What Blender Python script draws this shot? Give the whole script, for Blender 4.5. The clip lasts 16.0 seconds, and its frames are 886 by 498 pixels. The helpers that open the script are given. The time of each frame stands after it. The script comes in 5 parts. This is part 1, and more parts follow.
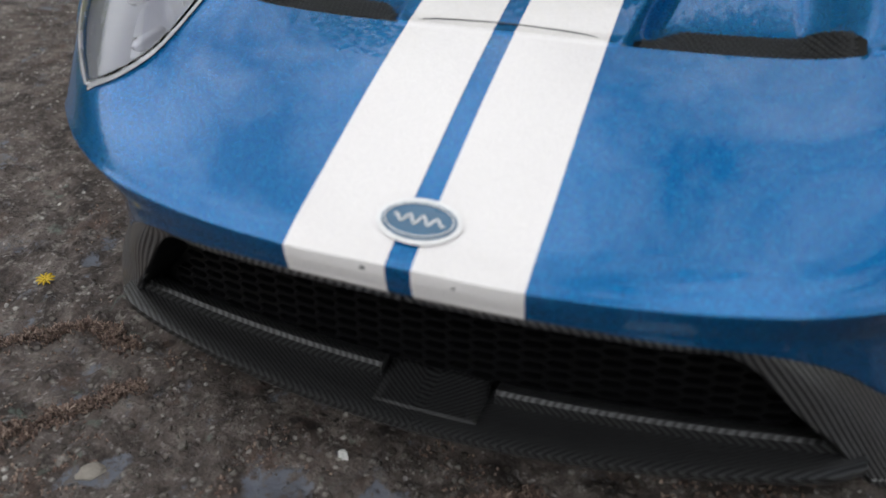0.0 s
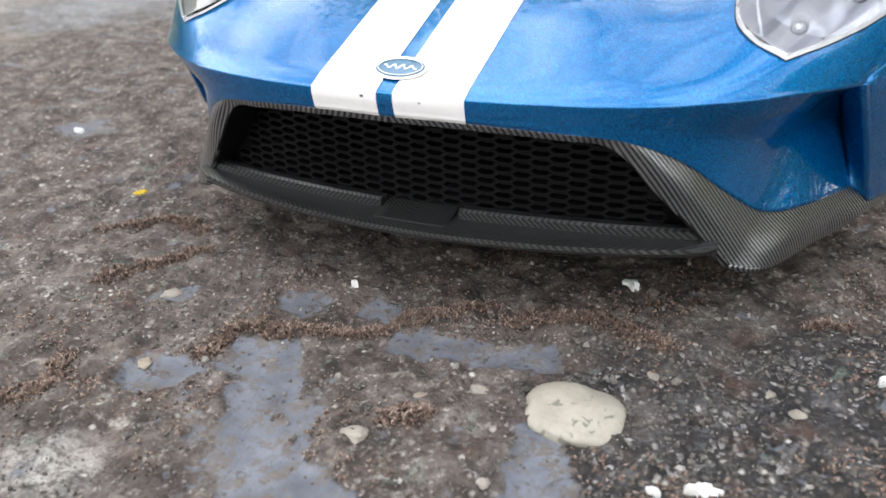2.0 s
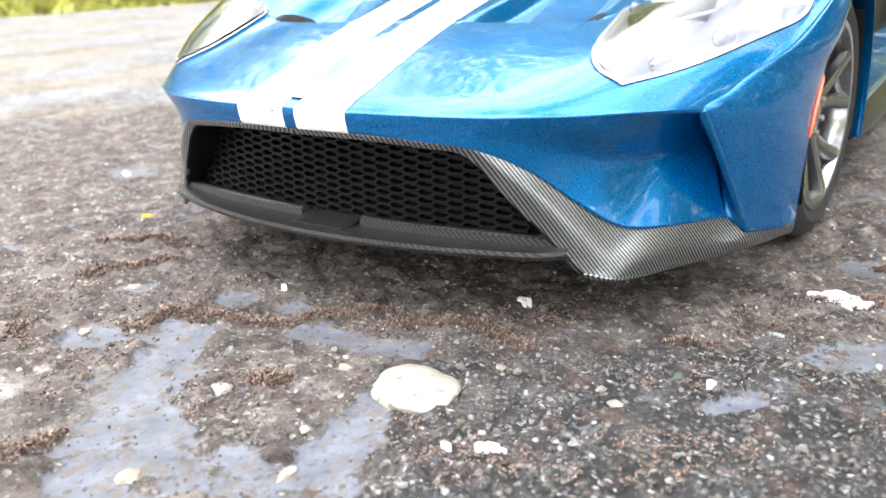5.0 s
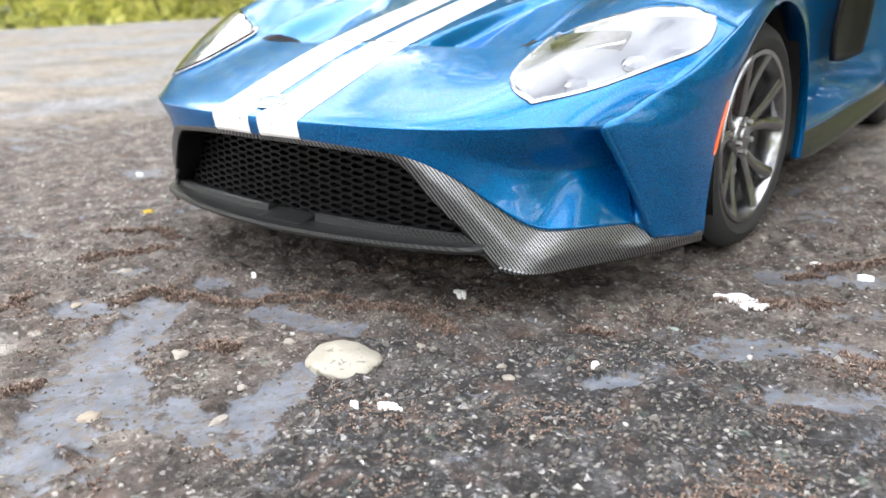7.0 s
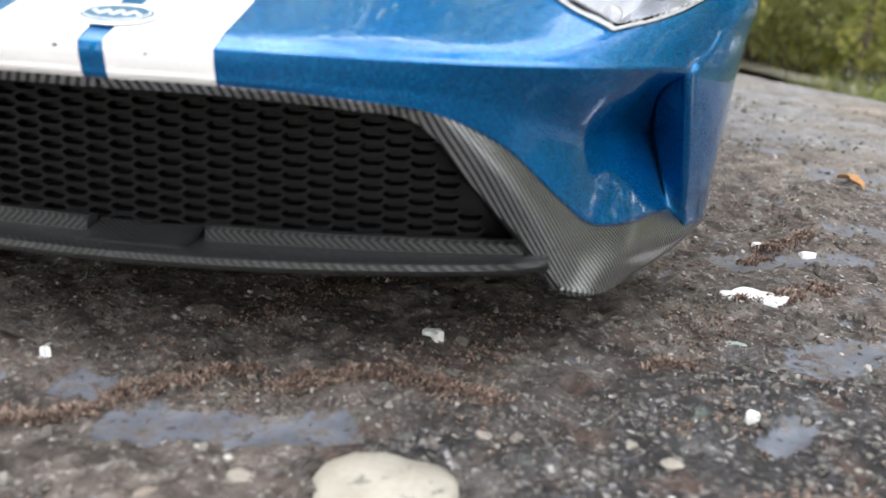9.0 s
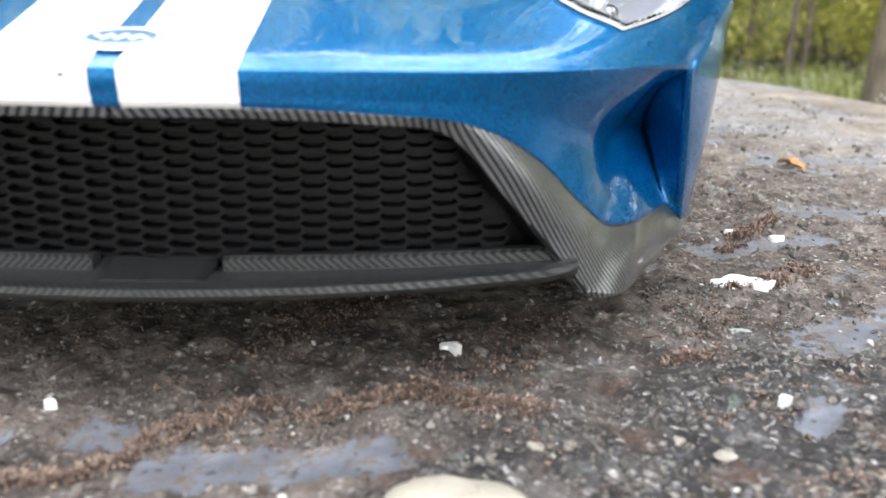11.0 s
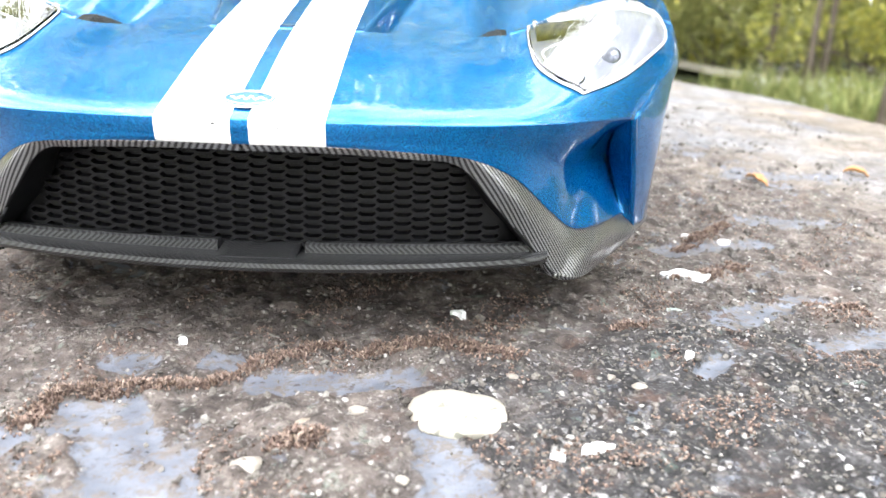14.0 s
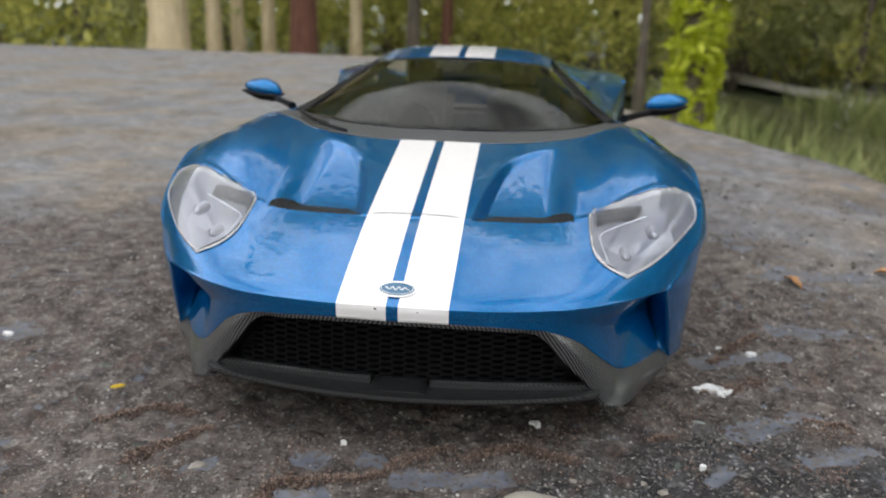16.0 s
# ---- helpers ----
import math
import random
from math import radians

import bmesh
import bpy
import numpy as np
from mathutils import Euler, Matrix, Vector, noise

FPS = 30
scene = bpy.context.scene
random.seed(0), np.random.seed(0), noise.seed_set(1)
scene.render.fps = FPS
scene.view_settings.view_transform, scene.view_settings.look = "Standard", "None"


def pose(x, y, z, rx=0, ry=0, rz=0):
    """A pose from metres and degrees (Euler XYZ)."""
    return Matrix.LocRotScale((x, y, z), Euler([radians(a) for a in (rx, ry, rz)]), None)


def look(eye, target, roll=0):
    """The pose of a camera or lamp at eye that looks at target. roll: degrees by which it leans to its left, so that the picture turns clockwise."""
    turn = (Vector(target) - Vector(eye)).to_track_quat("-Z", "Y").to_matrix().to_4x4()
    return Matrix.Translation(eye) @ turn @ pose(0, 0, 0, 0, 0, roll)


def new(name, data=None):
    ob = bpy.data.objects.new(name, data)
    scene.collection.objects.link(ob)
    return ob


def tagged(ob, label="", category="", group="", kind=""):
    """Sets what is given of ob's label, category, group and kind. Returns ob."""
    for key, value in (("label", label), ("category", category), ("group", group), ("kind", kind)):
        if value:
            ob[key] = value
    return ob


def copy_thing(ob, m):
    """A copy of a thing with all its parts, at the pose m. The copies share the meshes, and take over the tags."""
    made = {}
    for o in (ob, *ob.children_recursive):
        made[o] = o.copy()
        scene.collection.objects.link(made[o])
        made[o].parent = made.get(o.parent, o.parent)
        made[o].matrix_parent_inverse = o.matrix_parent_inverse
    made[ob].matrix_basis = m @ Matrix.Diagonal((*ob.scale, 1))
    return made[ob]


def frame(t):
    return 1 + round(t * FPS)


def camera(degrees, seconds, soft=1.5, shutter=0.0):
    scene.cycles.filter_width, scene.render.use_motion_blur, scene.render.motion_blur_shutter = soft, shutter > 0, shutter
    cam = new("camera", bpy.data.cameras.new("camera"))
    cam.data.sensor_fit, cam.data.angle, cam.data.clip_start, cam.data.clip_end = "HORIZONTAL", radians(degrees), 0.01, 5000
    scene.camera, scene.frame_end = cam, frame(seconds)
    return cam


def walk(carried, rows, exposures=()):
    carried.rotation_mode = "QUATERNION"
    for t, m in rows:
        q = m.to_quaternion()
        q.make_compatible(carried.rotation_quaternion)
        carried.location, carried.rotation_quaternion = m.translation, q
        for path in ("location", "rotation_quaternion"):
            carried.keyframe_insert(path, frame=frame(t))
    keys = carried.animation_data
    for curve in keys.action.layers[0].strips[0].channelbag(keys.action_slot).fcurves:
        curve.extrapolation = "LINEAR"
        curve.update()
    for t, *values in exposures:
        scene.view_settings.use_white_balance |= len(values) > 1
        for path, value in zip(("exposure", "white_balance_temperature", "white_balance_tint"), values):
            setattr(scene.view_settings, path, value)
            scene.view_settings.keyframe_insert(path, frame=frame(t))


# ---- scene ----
LENS = 58.8
cam = camera(LENS, 16.0, soft=1.5)
# seconds, eye, a point 10 cm ahead, roll
ROWS = [
    (0.0, (0.01893, -0.04064, 0.06064), (-0.01055, 0.03627, 0.00394), -1.18),
    (0.5, (0.02544, -0.04695, 0.05869), (-0.00532, 0.03101, 0.00413), -2.22),
    (1.0, (0.03348, -0.05420, 0.05410), (-0.00009, 0.02470, 0.00264), -2.82),
    (1.5, (0.03874, -0.06353, 0.05349), (0.00198, 0.01551, 0.00449), -3.10),
    (2.0, (0.03996, -0.07123, 0.05284), (0.00195, 0.00836, 0.00571), -2.77),
    (2.5, (0.04734, -0.07482, 0.05175), (0.00758, 0.00489, 0.00632), -2.53),
    (3.0, (0.05065, -0.07614, 0.04997), (0.00899, 0.00362, 0.00634), -2.38),
    (3.5, (0.05615, -0.07621, 0.04837), (0.01076, 0.00330, 0.00816), -3.00),
    (4.0, (0.06077, -0.07175, 0.04429), (0.01322, 0.00810, 0.00736), -2.89),
    (6.5, (0.08754, -0.07175, 0.04427), (0.02924, 0.00288, 0.01216), -1.94),
    (7.0, (0.09052, -0.07545, 0.04572), (0.03355, 0.00036, 0.01398), -1.40),
    (7.5, (0.07392, -0.07498, 0.04474), (0.02633, 0.00715, 0.01330), -0.61),
    (8.0, (0.05488, -0.06841, 0.04091), (0.01813, 0.01873, 0.00839), 1.00),
    (8.5, (0.03809, -0.06220, 0.03700), (0.01590, 0.02999, 0.00525), 2.76),
    (9.0, (0.03182, -0.05565, 0.03298), (0.02266, 0.03906, 0.00224), 3.42),
    (11.5, (0.02228, -0.05468, 0.03266), (0.02333, 0.04093, 0.00338), 0.78),
    (12.0, (0.02244, -0.05498, 0.03272), (0.02351, 0.04073, 0.00376), 0.68),
    (12.5, (0.02215, -0.05547, 0.03270), (0.02435, 0.04029, 0.00397), 0.88),
    (13.0, (0.02391, -0.05798, 0.03338), (0.02590, 0.03749, 0.00369), 1.54),
    (13.5, (0.02313, -0.07091, 0.03789), (0.02235, 0.02442, 0.00770), 1.93),
    (14.0, (0.02278, -0.08312, 0.04120), (0.02200, 0.01223, 0.01106), 2.14),
    (14.5, (0.02233, -0.09216, 0.04404), (0.01857, 0.00320, 0.01417), 1.90),
    (15.0, (0.02163, -0.10207, 0.05151), (0.01545, -0.00667, 0.02218), 1.74),
    (15.5, (0.02145, -0.11218, 0.06547), (0.01262, -0.01685, 0.03662), 1.43),
    (16.0, (0.02036, -0.11645, 0.07313), (0.01020, -0.02110, 0.04475), 1.57),
]
EXPOSURES = [(t, e - 1.14) for t, e in ((0.0, -1.1), (0.9, -0.95), (1.5, -0.15), (2.5, 0.35), (3.2, 1.2), (4.0, 1.2), (7.0, 0.65), (8.5, 0.42),
                                       (9.2, 0.4), (11.5, 1.0), (13.5, 1.40), (14.4, 1.38), (14.9, 0.40), (15.5, -0.22), (16.0, -0.5))]
cam.data.dof.use_dof = True
cam.data.dof.focus_distance = 0.1
cam.data.dof.aperture_fstop = 44.0
walk(cam, [(t, look(eye, at, roll)) for t, eye, at, roll in ROWS], EXPOSURES)

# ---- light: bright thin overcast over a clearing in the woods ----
SUN_EL, SUN_AZ = 58.0, 262.0          # degrees; azimuth clockwise from +y
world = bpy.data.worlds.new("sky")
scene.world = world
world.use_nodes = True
wn, wl = world.node_tree.nodes, world.node_tree.links
wn.clear()
sky = wn.new("ShaderNodeTexSky")
sky.sky_type, sky.sun_disc = "NISHITA", False
sky.sun_elevation, sky.sun_rotation = radians(SUN_EL), radians(SUN_AZ)
sky.air_density, sky.dust_density = 1.0, 2.5
bg = wn.new("ShaderNodeBackground")
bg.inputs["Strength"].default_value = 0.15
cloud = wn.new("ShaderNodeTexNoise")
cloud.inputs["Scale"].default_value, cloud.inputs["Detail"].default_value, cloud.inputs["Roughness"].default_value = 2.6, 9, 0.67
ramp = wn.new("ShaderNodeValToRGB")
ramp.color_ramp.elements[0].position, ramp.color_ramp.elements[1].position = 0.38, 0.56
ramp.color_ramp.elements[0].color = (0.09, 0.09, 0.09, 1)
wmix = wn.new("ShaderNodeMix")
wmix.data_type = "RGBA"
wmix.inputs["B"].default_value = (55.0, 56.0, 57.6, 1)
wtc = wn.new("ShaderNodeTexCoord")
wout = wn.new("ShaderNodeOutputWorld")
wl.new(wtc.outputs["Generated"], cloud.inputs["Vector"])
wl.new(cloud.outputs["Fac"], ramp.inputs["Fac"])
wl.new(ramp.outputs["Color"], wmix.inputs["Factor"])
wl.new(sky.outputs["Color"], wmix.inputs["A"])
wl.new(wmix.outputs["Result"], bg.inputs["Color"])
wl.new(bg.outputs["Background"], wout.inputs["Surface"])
sun_data = bpy.data.lights.new("sun", "SUN")
sun_data.energy, sun_data.angle, sun_data.color = 0.9, radians(70), (1.0, 0.95, 0.88)
sun = new("sun", sun_data)
saz, sel = radians(SUN_AZ), radians(SUN_EL)
sun.matrix_world = look((math.sin(saz) * math.cos(sel) * 5, math.cos(saz) * math.cos(sel) * 5, math.sin(sel) * 5), (0, 0, 0))

# ---- materials ----
class Nodes:
    """A small shorthand for building one node material."""

    def __init__(self, name):
        self.m = bpy.data.materials.new(name)
        self.m.use_nodes = True
        self.t = self.m.node_tree
        self.b = self.t.nodes["Principled BSDF"]
        coords = self.t.nodes.new("ShaderNodeTexCoord")
        coords.name = "Texture Coordinate"
        self.tc = coords.outputs["Object"]

    def n(self, kind, **values):
        node = self.t.nodes.new("ShaderNode" + kind)
        for key, value in values.items():
            key = key.replace("_", " ")
            node.inputs[key].default_value = value
        return node

    def link(self, a, b):
        self.t.links.new(a, b)

    def put(self, **values):
        for key, value in values.items():
            self.b.inputs[key.replace("_", " ")].default_value = value
        return self

    def noise(self, scale, detail=4.0, rough=0.55, vec=None, distortion=0.0):
        n = self.n("TexNoise", Scale=scale, Detail=detail, Roughness=rough, Distortion=distortion)
        self.link(vec or self.tc, n.inputs["Vector"])
        return n.outputs["Fac"]

    def voronoi(self, scale, out="Distance", feature="F1", vec=None):
        n = self.n("TexVoronoi", Scale=scale)
        n.feature = feature
        self.link(vec or self.tc, n.inputs["Vector"])
        return n.outputs[out]

    def ramp(self, fac, stops):
        r = self.n("ValToRGB")
        e = r.color_ramp.elements
        while len(e) < len(stops):
            e.new(0.5)
        for el, (pos, col) in zip(e, stops):
            el.position, el.color = pos, (*col, 1) if len(col) == 3 else col
        self.link(fac, r.inputs["Fac"])
        return r.outputs["Color"]

    def grey(self, fac, lo, hi, p0=0.0, p1=1.0):
        n = self.n("MapRange", From_Min=p0, From_Max=p1, To_Min=lo, To_Max=hi)
        self.link(fac, n.inputs["Value"])
        return n.outputs["Result"]

    def mix(self, fac, a, b, blend="MIX"):
        m = self.n("Mix")
        m.data_type, m.blend_type = "RGBA", blend
        for sock, val in (("Factor", fac), ("A", a), ("B", b)):
            if isinstance(val, (int, float)):
                m.inputs[sock].default_value = val
            elif isinstance(val, tuple):
                m.inputs[sock].default_value = (*val, 1)
            else:
                self.link(val, m.inputs[sock])
        return m.outputs["Result"]

    def math(self, op, a, b=0.0):
        m = self.n("Math")
        m.operation = op
        for k, val in enumerate((a, b)):
            if isinstance(val, (int, float)):
                m.inputs[k].default_value = val
            else:
                self.link(val, m.inputs[k])
        return m.outputs[0]

    def bump(self, height, strength=0.3, distance=0.001):
        b = self.n("Bump", Strength=strength, Distance=distance)
        self.link(height, b.inputs["Height"])
        self.link(b.outputs["Normal"], self.b.inputs["Normal"])
        return self

    def colour(self, sock):
        self.link(sock, self.b.inputs["Base Color"])
        return self

    def rough(self, sock):
        self.link(sock, self.b.inputs["Roughness"])
        return self


def plain(name, colour, rough=0.5, metal=0.0, scale=900.0, vary=0.12, **more):
    """A surface of one colour with fine grain and faint stains."""
    k = Nodes(name)
    grain, stain = k.noise(scale, 3), k.noise(scale / 14, 3)
    dark = tuple(c * (1 - vary) for c in colour)
    light = tuple(min(1, c * (1 + vary)) for c in colour)
    k.colour(k.mix(0.5, k.ramp(grain, [(0.3, dark), (0.7, light)]), k.ramp(stain, [(0.3, dark), (0.7, light)])))
    k.rough(k.grey(stain, max(0.02, rough - 0.06), min(1, rough + 0.06), 0.3, 0.7))
    k.put(Metallic=metal, **more)
    k.bump(grain, 0.08, 0.0001)
    return k.m


def paint(name, base, flake, metal, dirt=0.05):
    """Glossy car paint with metal flakes under a clear coat, and a little dust."""
    k = Nodes(name)
    cell = k.voronoi(15000, "Color")
    sep = k.n("SeparateColor")
    k.link(cell, sep.inputs["Color"])
    glint = k.ramp(sep.outputs["Red"], [(0.0, base), (0.55, base), (1.0, flake)])
    dust = k.noise(420, 6, 0.7)
    k.colour(k.mix(k.grey(dust, 0.0, dirt, 0.62, 0.8), glint, (0.45, 0.47, 0.48)))
    k.put(Metallic=metal, Coat_Weight=1.0, Coat_Roughness=0.015, Coat_IOR=1.46)
    k.rough(k.grey(sep.outputs["Green"], 0.21, 0.38))
    k.bump(dust, 0.004, 0.0001)
    return k.m


BLUE = paint("blue_metallic_paint", (0.0, 0.085, 0.295), (0.0, 0.26, 0.56), 0.64, 0.004)
BLUE.node_tree.nodes["Principled BSDF"].inputs["Specular Tint"].default_value = (0.05, 0.62, 1.0, 1)
WHITE = paint("white_stripe_paint", (0.80, 0.775, 0.78), (0.86, 0.84, 0.84), 0.0, 0.02)


def carbon_material(name, dark, light, metal, coat, tow):
    """Glossy twill carbon fibre: fine slanting bundles, light and dark by turns; the sheen is put into the light ones'
    colour.
    """
    k = Nodes(name)
    uv = k.n("SeparateXYZ")
    k.link(k.t.nodes["Texture Coordinate"].outputs["UV"], uv.inputs["Vector"])
    u, v = k.math("DIVIDE", uv.outputs["X"], tow), k.math("DIVIDE", uv.outputs["Y"], tow)
    step = k.math("FLOORED_MODULO", k.math("ADD", k.math("FLOOR", u), k.math("FLOOR", v)), 4.0)
    over = k.math("LESS_THAN", step, 1.5)
    fu, fv = k.math("PINGPONG", u, .5), k.math("PINGPONG", v, .5)
    round_tow = k.mix(over, k.ramp(fu, [(0, (0, 0, 0)), (.35, (1, 1, 1))]), k.ramp(fv, [(0, (0, 0, 0)), (.35, (1, 1, 1))]))
    k.colour(k.mix(over, (dark, dark, dark * 1.1), (light, light * 1.02, light * 1.07)))
    k.rough(k.grey(over, .42, .28))
    k.put(Metallic=metal, Coat_Weight=coat, Coat_Roughness=.13)
    k.bump(k.mix(.5, round_tow, over), .4, .00005)
    return k.m


CARBON = carbon_material("carbon_fibre", .022, .22, .7, .7, .00018)
# darker copy of the carbon: shade under the nose is put into its colour
WEAVE = carbon_material("darkened_weave", .002, .042, .3, .15, .00014)
BLACK = plain("black_plastic", (0.0035, 0.0035, 0.004), 0.45, Specular_IOR_Level=0.2)
# blacker than the plastic itself, with the shade of the mouth in the colour
GRILLE = plain("darkened_satin_grille", (0.0035, 0.0035, 0.0042), 0.42, Specular_IOR_Level=0.16)
RUBBER = plain("tyre_rubber", (0.018, 0.018, 0.019), 0.72, vary=0.3)
TRIM = plain("grey_black_cowl_plastic", (0.065, 0.067, 0.072), 0.45)
ALLOY = plain("smoked_alloy", (0.26, 0.26, 0.265), 0.2, 0.95)
STEEL = plain("brake_steel", (0.42, 0.41, 0.40), 0.35, 1.0)
CHROME = plain("pale_reflector_bowl", (0.46, 0.47, 0.52), 0.34, 0.5, vary=0.08)
BEZEL = plain("pale_lamp_bezel", (0.62, 0.63, 0.66), 0.25, 0.3, vary=0.05)
RED = plain("red_caliper_paint", (0.50, 0.012, 0.015), 0.3, Coat_Weight=0.6)
ORANGE = plain("orange_marker_lens", (0.75, 0.10, 0.015), 0.25, Coat_Weight=0.8)
SEATS = plain("dark_cabin_trim", (0.10, 0.095, 0.085), 0.7)
BADGE = plain("badge_blue", (0.008, 0.10, 0.21), 0.3, Coat_Weight=0.8)
DECAL = plain("decal_white", (0.85, 0.85, 0.86), 0.4)
LAMP_RED = plain("tail_lamp_red", (0.35, 0.01, 0.01), 0.15, Coat_Weight=1.0)


def glass_material(name, tint, ior):
    k = Nodes(name)
    k.put(Base_Color=(*tint, 1), Roughness=0.03, IOR=ior, Transmission_Weight=1.0)
    smear = k.noise(160, 4)
    k.rough(k.grey(smear, 0.0, 0.03, 0.4, 0.8))
    return k.m


LENS_GLASS = glass_material("clear_lamp_glass", (0.97, 0.98, 1.0), 1.4)
SCREEN_GLASS = glass_material("smoked_screen_glass", (0.60, 0.60, 0.55), 1.22)

# ---- modelling helpers; the car is drawn in full-size metres and laid down at 1:18 ----
K = 1 / 18


def part(name, bm, material, parent=None, label="", scale=K, smooth=35.0):
    """Links a bmesh as one mesh object, under a thing or a part if one is given."""
    mesh = bpy.data.meshes.new(name)
    bmesh.ops.scale(bm, vec=(scale,) * 3, verts=bm.verts)
    bm.normal_update()
    bm.to_mesh(mesh)
    bm.free()
    for p in mesh.polygons:
        p.use_smooth = smooth > 0
    if 0 < smooth < 180:
        mesh.set_sharp_from_angle(angle=radians(smooth))
    mesh.materials.append(material)
    ob = new(name, mesh)
    if parent is not None:
        ob.parent = parent
    return tagged(ob, label)


def spline(points, n):
    """n points on a smooth curve through the given ones, evenly by index."""
    p = np.array(points, float)
    p = np.vstack([2 * p[0] - p[1], p, 2 * p[-1] - p[-2]])
    s = np.linspace(0, len(points) - 1, n)
    i = np.minimum(s.astype(int), len(points) - 2)
    f = (s - i)[:, None]
    a, b, c, d = p[i], p[i + 1], p[i + 2], p[i + 3]
    return 0.5 * (2 * b + (c - a) * f + (2 * a - 5 * b + 4 * c - d) * f**2 + (3 * b - a - 3 * c + d) * f**3)


def loft(curves, nu, nv):
    """A grid (nv, nu, 3) through curves, smooth along them and across them."""
    rows = np.array([spline(c, nu) for c in curves])
    return np.stack([spline(rows[:, k], nv) for k in range(nu)], 1)


def add_grid(bm, g, flip=False, keep=None, close=False, slant=1):
    """Adds the grid g to bm as quads. keep(i, j): which cells stay. slant: the way in which woven cloth leans."""
    h, w = g.shape[:2]
    v = [[bm.verts.new(g[i, j]) for j in range(w)] for i in range(h)]
    uv = bm.loops.layers.uv.verify()
    # one plain slanting projection, so that woven cloth runs straight over a part
    along = (.9 * np.abs(g[:, :, 0]) + slant * .45 * g[:, :, 1]) * K
    across = (g[:, :, 2] + slant * .8 * g[:, :, 1]) * K
    for i in range(h - 1):
        for j in range(w if close else w - 1):
            if keep is None or keep(i, j):
                q = (v[i][j], v[i][(j + 1) % w], v[i + 1][(j + 1) % w], v[i + 1][j])
                ids = ((i, j), (i, (j + 1) % w), (i + 1, (j + 1) % w), (i + 1, j))
                face = bm.faces.new(q[::-1] if flip else q)
                for loop, (a, b) in zip(face.loops, ids[::-1] if flip else ids):
                    loop[uv].uv = (along[a, b], across[a, b])
    loose = [u for u in bm.verts if not u.link_faces]
    bmesh.ops.delete(bm, geom=loose, context="VERTS")
    return bm


def mirrored(g):
    return g * np.array([-1, 1, 1])


def thick(ob, t):
    """Gives a sheet its thickness, inwards."""
    m = ob.modifiers.new("thickness", "SOLIDIFY")
    m.thickness, m.offset = t * K, -1
    return ob


def sheet(name, g, material, parent, label="", t=0.012, both=False, flip=False, keep=None, smooth=40.0):
    """A panel from a grid; both: with its mirror image in the same mesh, joined on the centre line."""
    bm = bmesh.new()
    add_grid(bm, g, flip, keep)
    if both:
        add_grid(bm, mirrored(g), not flip, keep)
        bmesh.ops.remove_doubles(bm, verts=bm.verts, dist=0.0005)
    bm.normal_update()
    # outward means away from the middle of the car
    if sum((f.calc_center_median() - Vector((0, 2.2, .45))).dot(f.normal) * f.calc_area() for f in bm.faces) < 0:
        bmesh.ops.reverse_faces(bm, faces=bm.faces)
    ob = part(name, bm, material, parent, label, smooth=smooth)
    return thick(ob, t) if t else ob


def box(bm, size, at, turn=None, bevel=0.0):
    r = bmesh.ops.create_cube(bm, size=1.0)
    m = Matrix.Translation(at) @ (turn or Matrix()) @ Matrix.Diagonal((*size, 1))
    bmesh.ops.transform(bm, matrix=m, verts=r["verts"])
    if bevel:
        edges = list({e for v in r["verts"] for e in v.link_edges})
        bmesh.ops.bevel(bm, geom=edges, offset=bevel, segments=2, affect="EDGES")
    return bm


def lathe(bm, profile, axis_at, n=64, turn=None):
    """Turns (x, r) pairs about the x axis through axis_at."""
    rings = []
    for x, r in profile:
        rings.append([(x, r * math.cos(2 * math.pi * k / n), r * math.sin(2 * math.pi * k / n)) for k in range(n)])
    g = np.array(rings) + np.array(axis_at)
    return add_grid(bm, g, close=True)


def tube(bm, path, radius, n=10):
    """A round bar along a path; radius: a number or one for each point."""
    p = np.array(path, float)
    rad = np.broadcast_to(np.array(radius, float), (len(p),))
    rings = []
    for k in range(len(p)):
        d = Vector(p[min(k + 1, len(p) - 1)] - p[max(k - 1, 0)]).normalized()
        a = d.orthogonal().normalized()
        b = d.cross(a)
        rings.append([Vector(p[k]) + float(rad[k]) * (math.cos(2 * math.pi * j / n) * a + math.sin(2 * math.pi * j / n) * b) for j in range(n)])
    add_grid(bm, np.array(rings), close=True)
    for k in (0, -1):
        c = bm.verts.new(p[k])
        ring = [min(bm.verts, key=lambda v, q=q: (v.co - q).length_squared) for q in rings[k]]
        for j in range(n):
            try:
                bm.faces.new((c, ring[j], ring[(j + 1) % n]))
            except ValueError:
                pass
    return bm


def inside(poly, x, y):
    """Whether (x, y) lies in the polygon."""
    hit = False
    for (xa, ya), (xb, yb) in zip(poly, poly[1:] + poly[:1]):
        if (ya > y) != (yb > y) and x < (xb - xa) * (y - ya) / (yb - ya) + xa:
            hit = not hit
    return hit

# ---- the model car ----
car = new("model_car")
tagged(car, "blue metallic model sports car with twin white stripes on weathered stone", "model car")

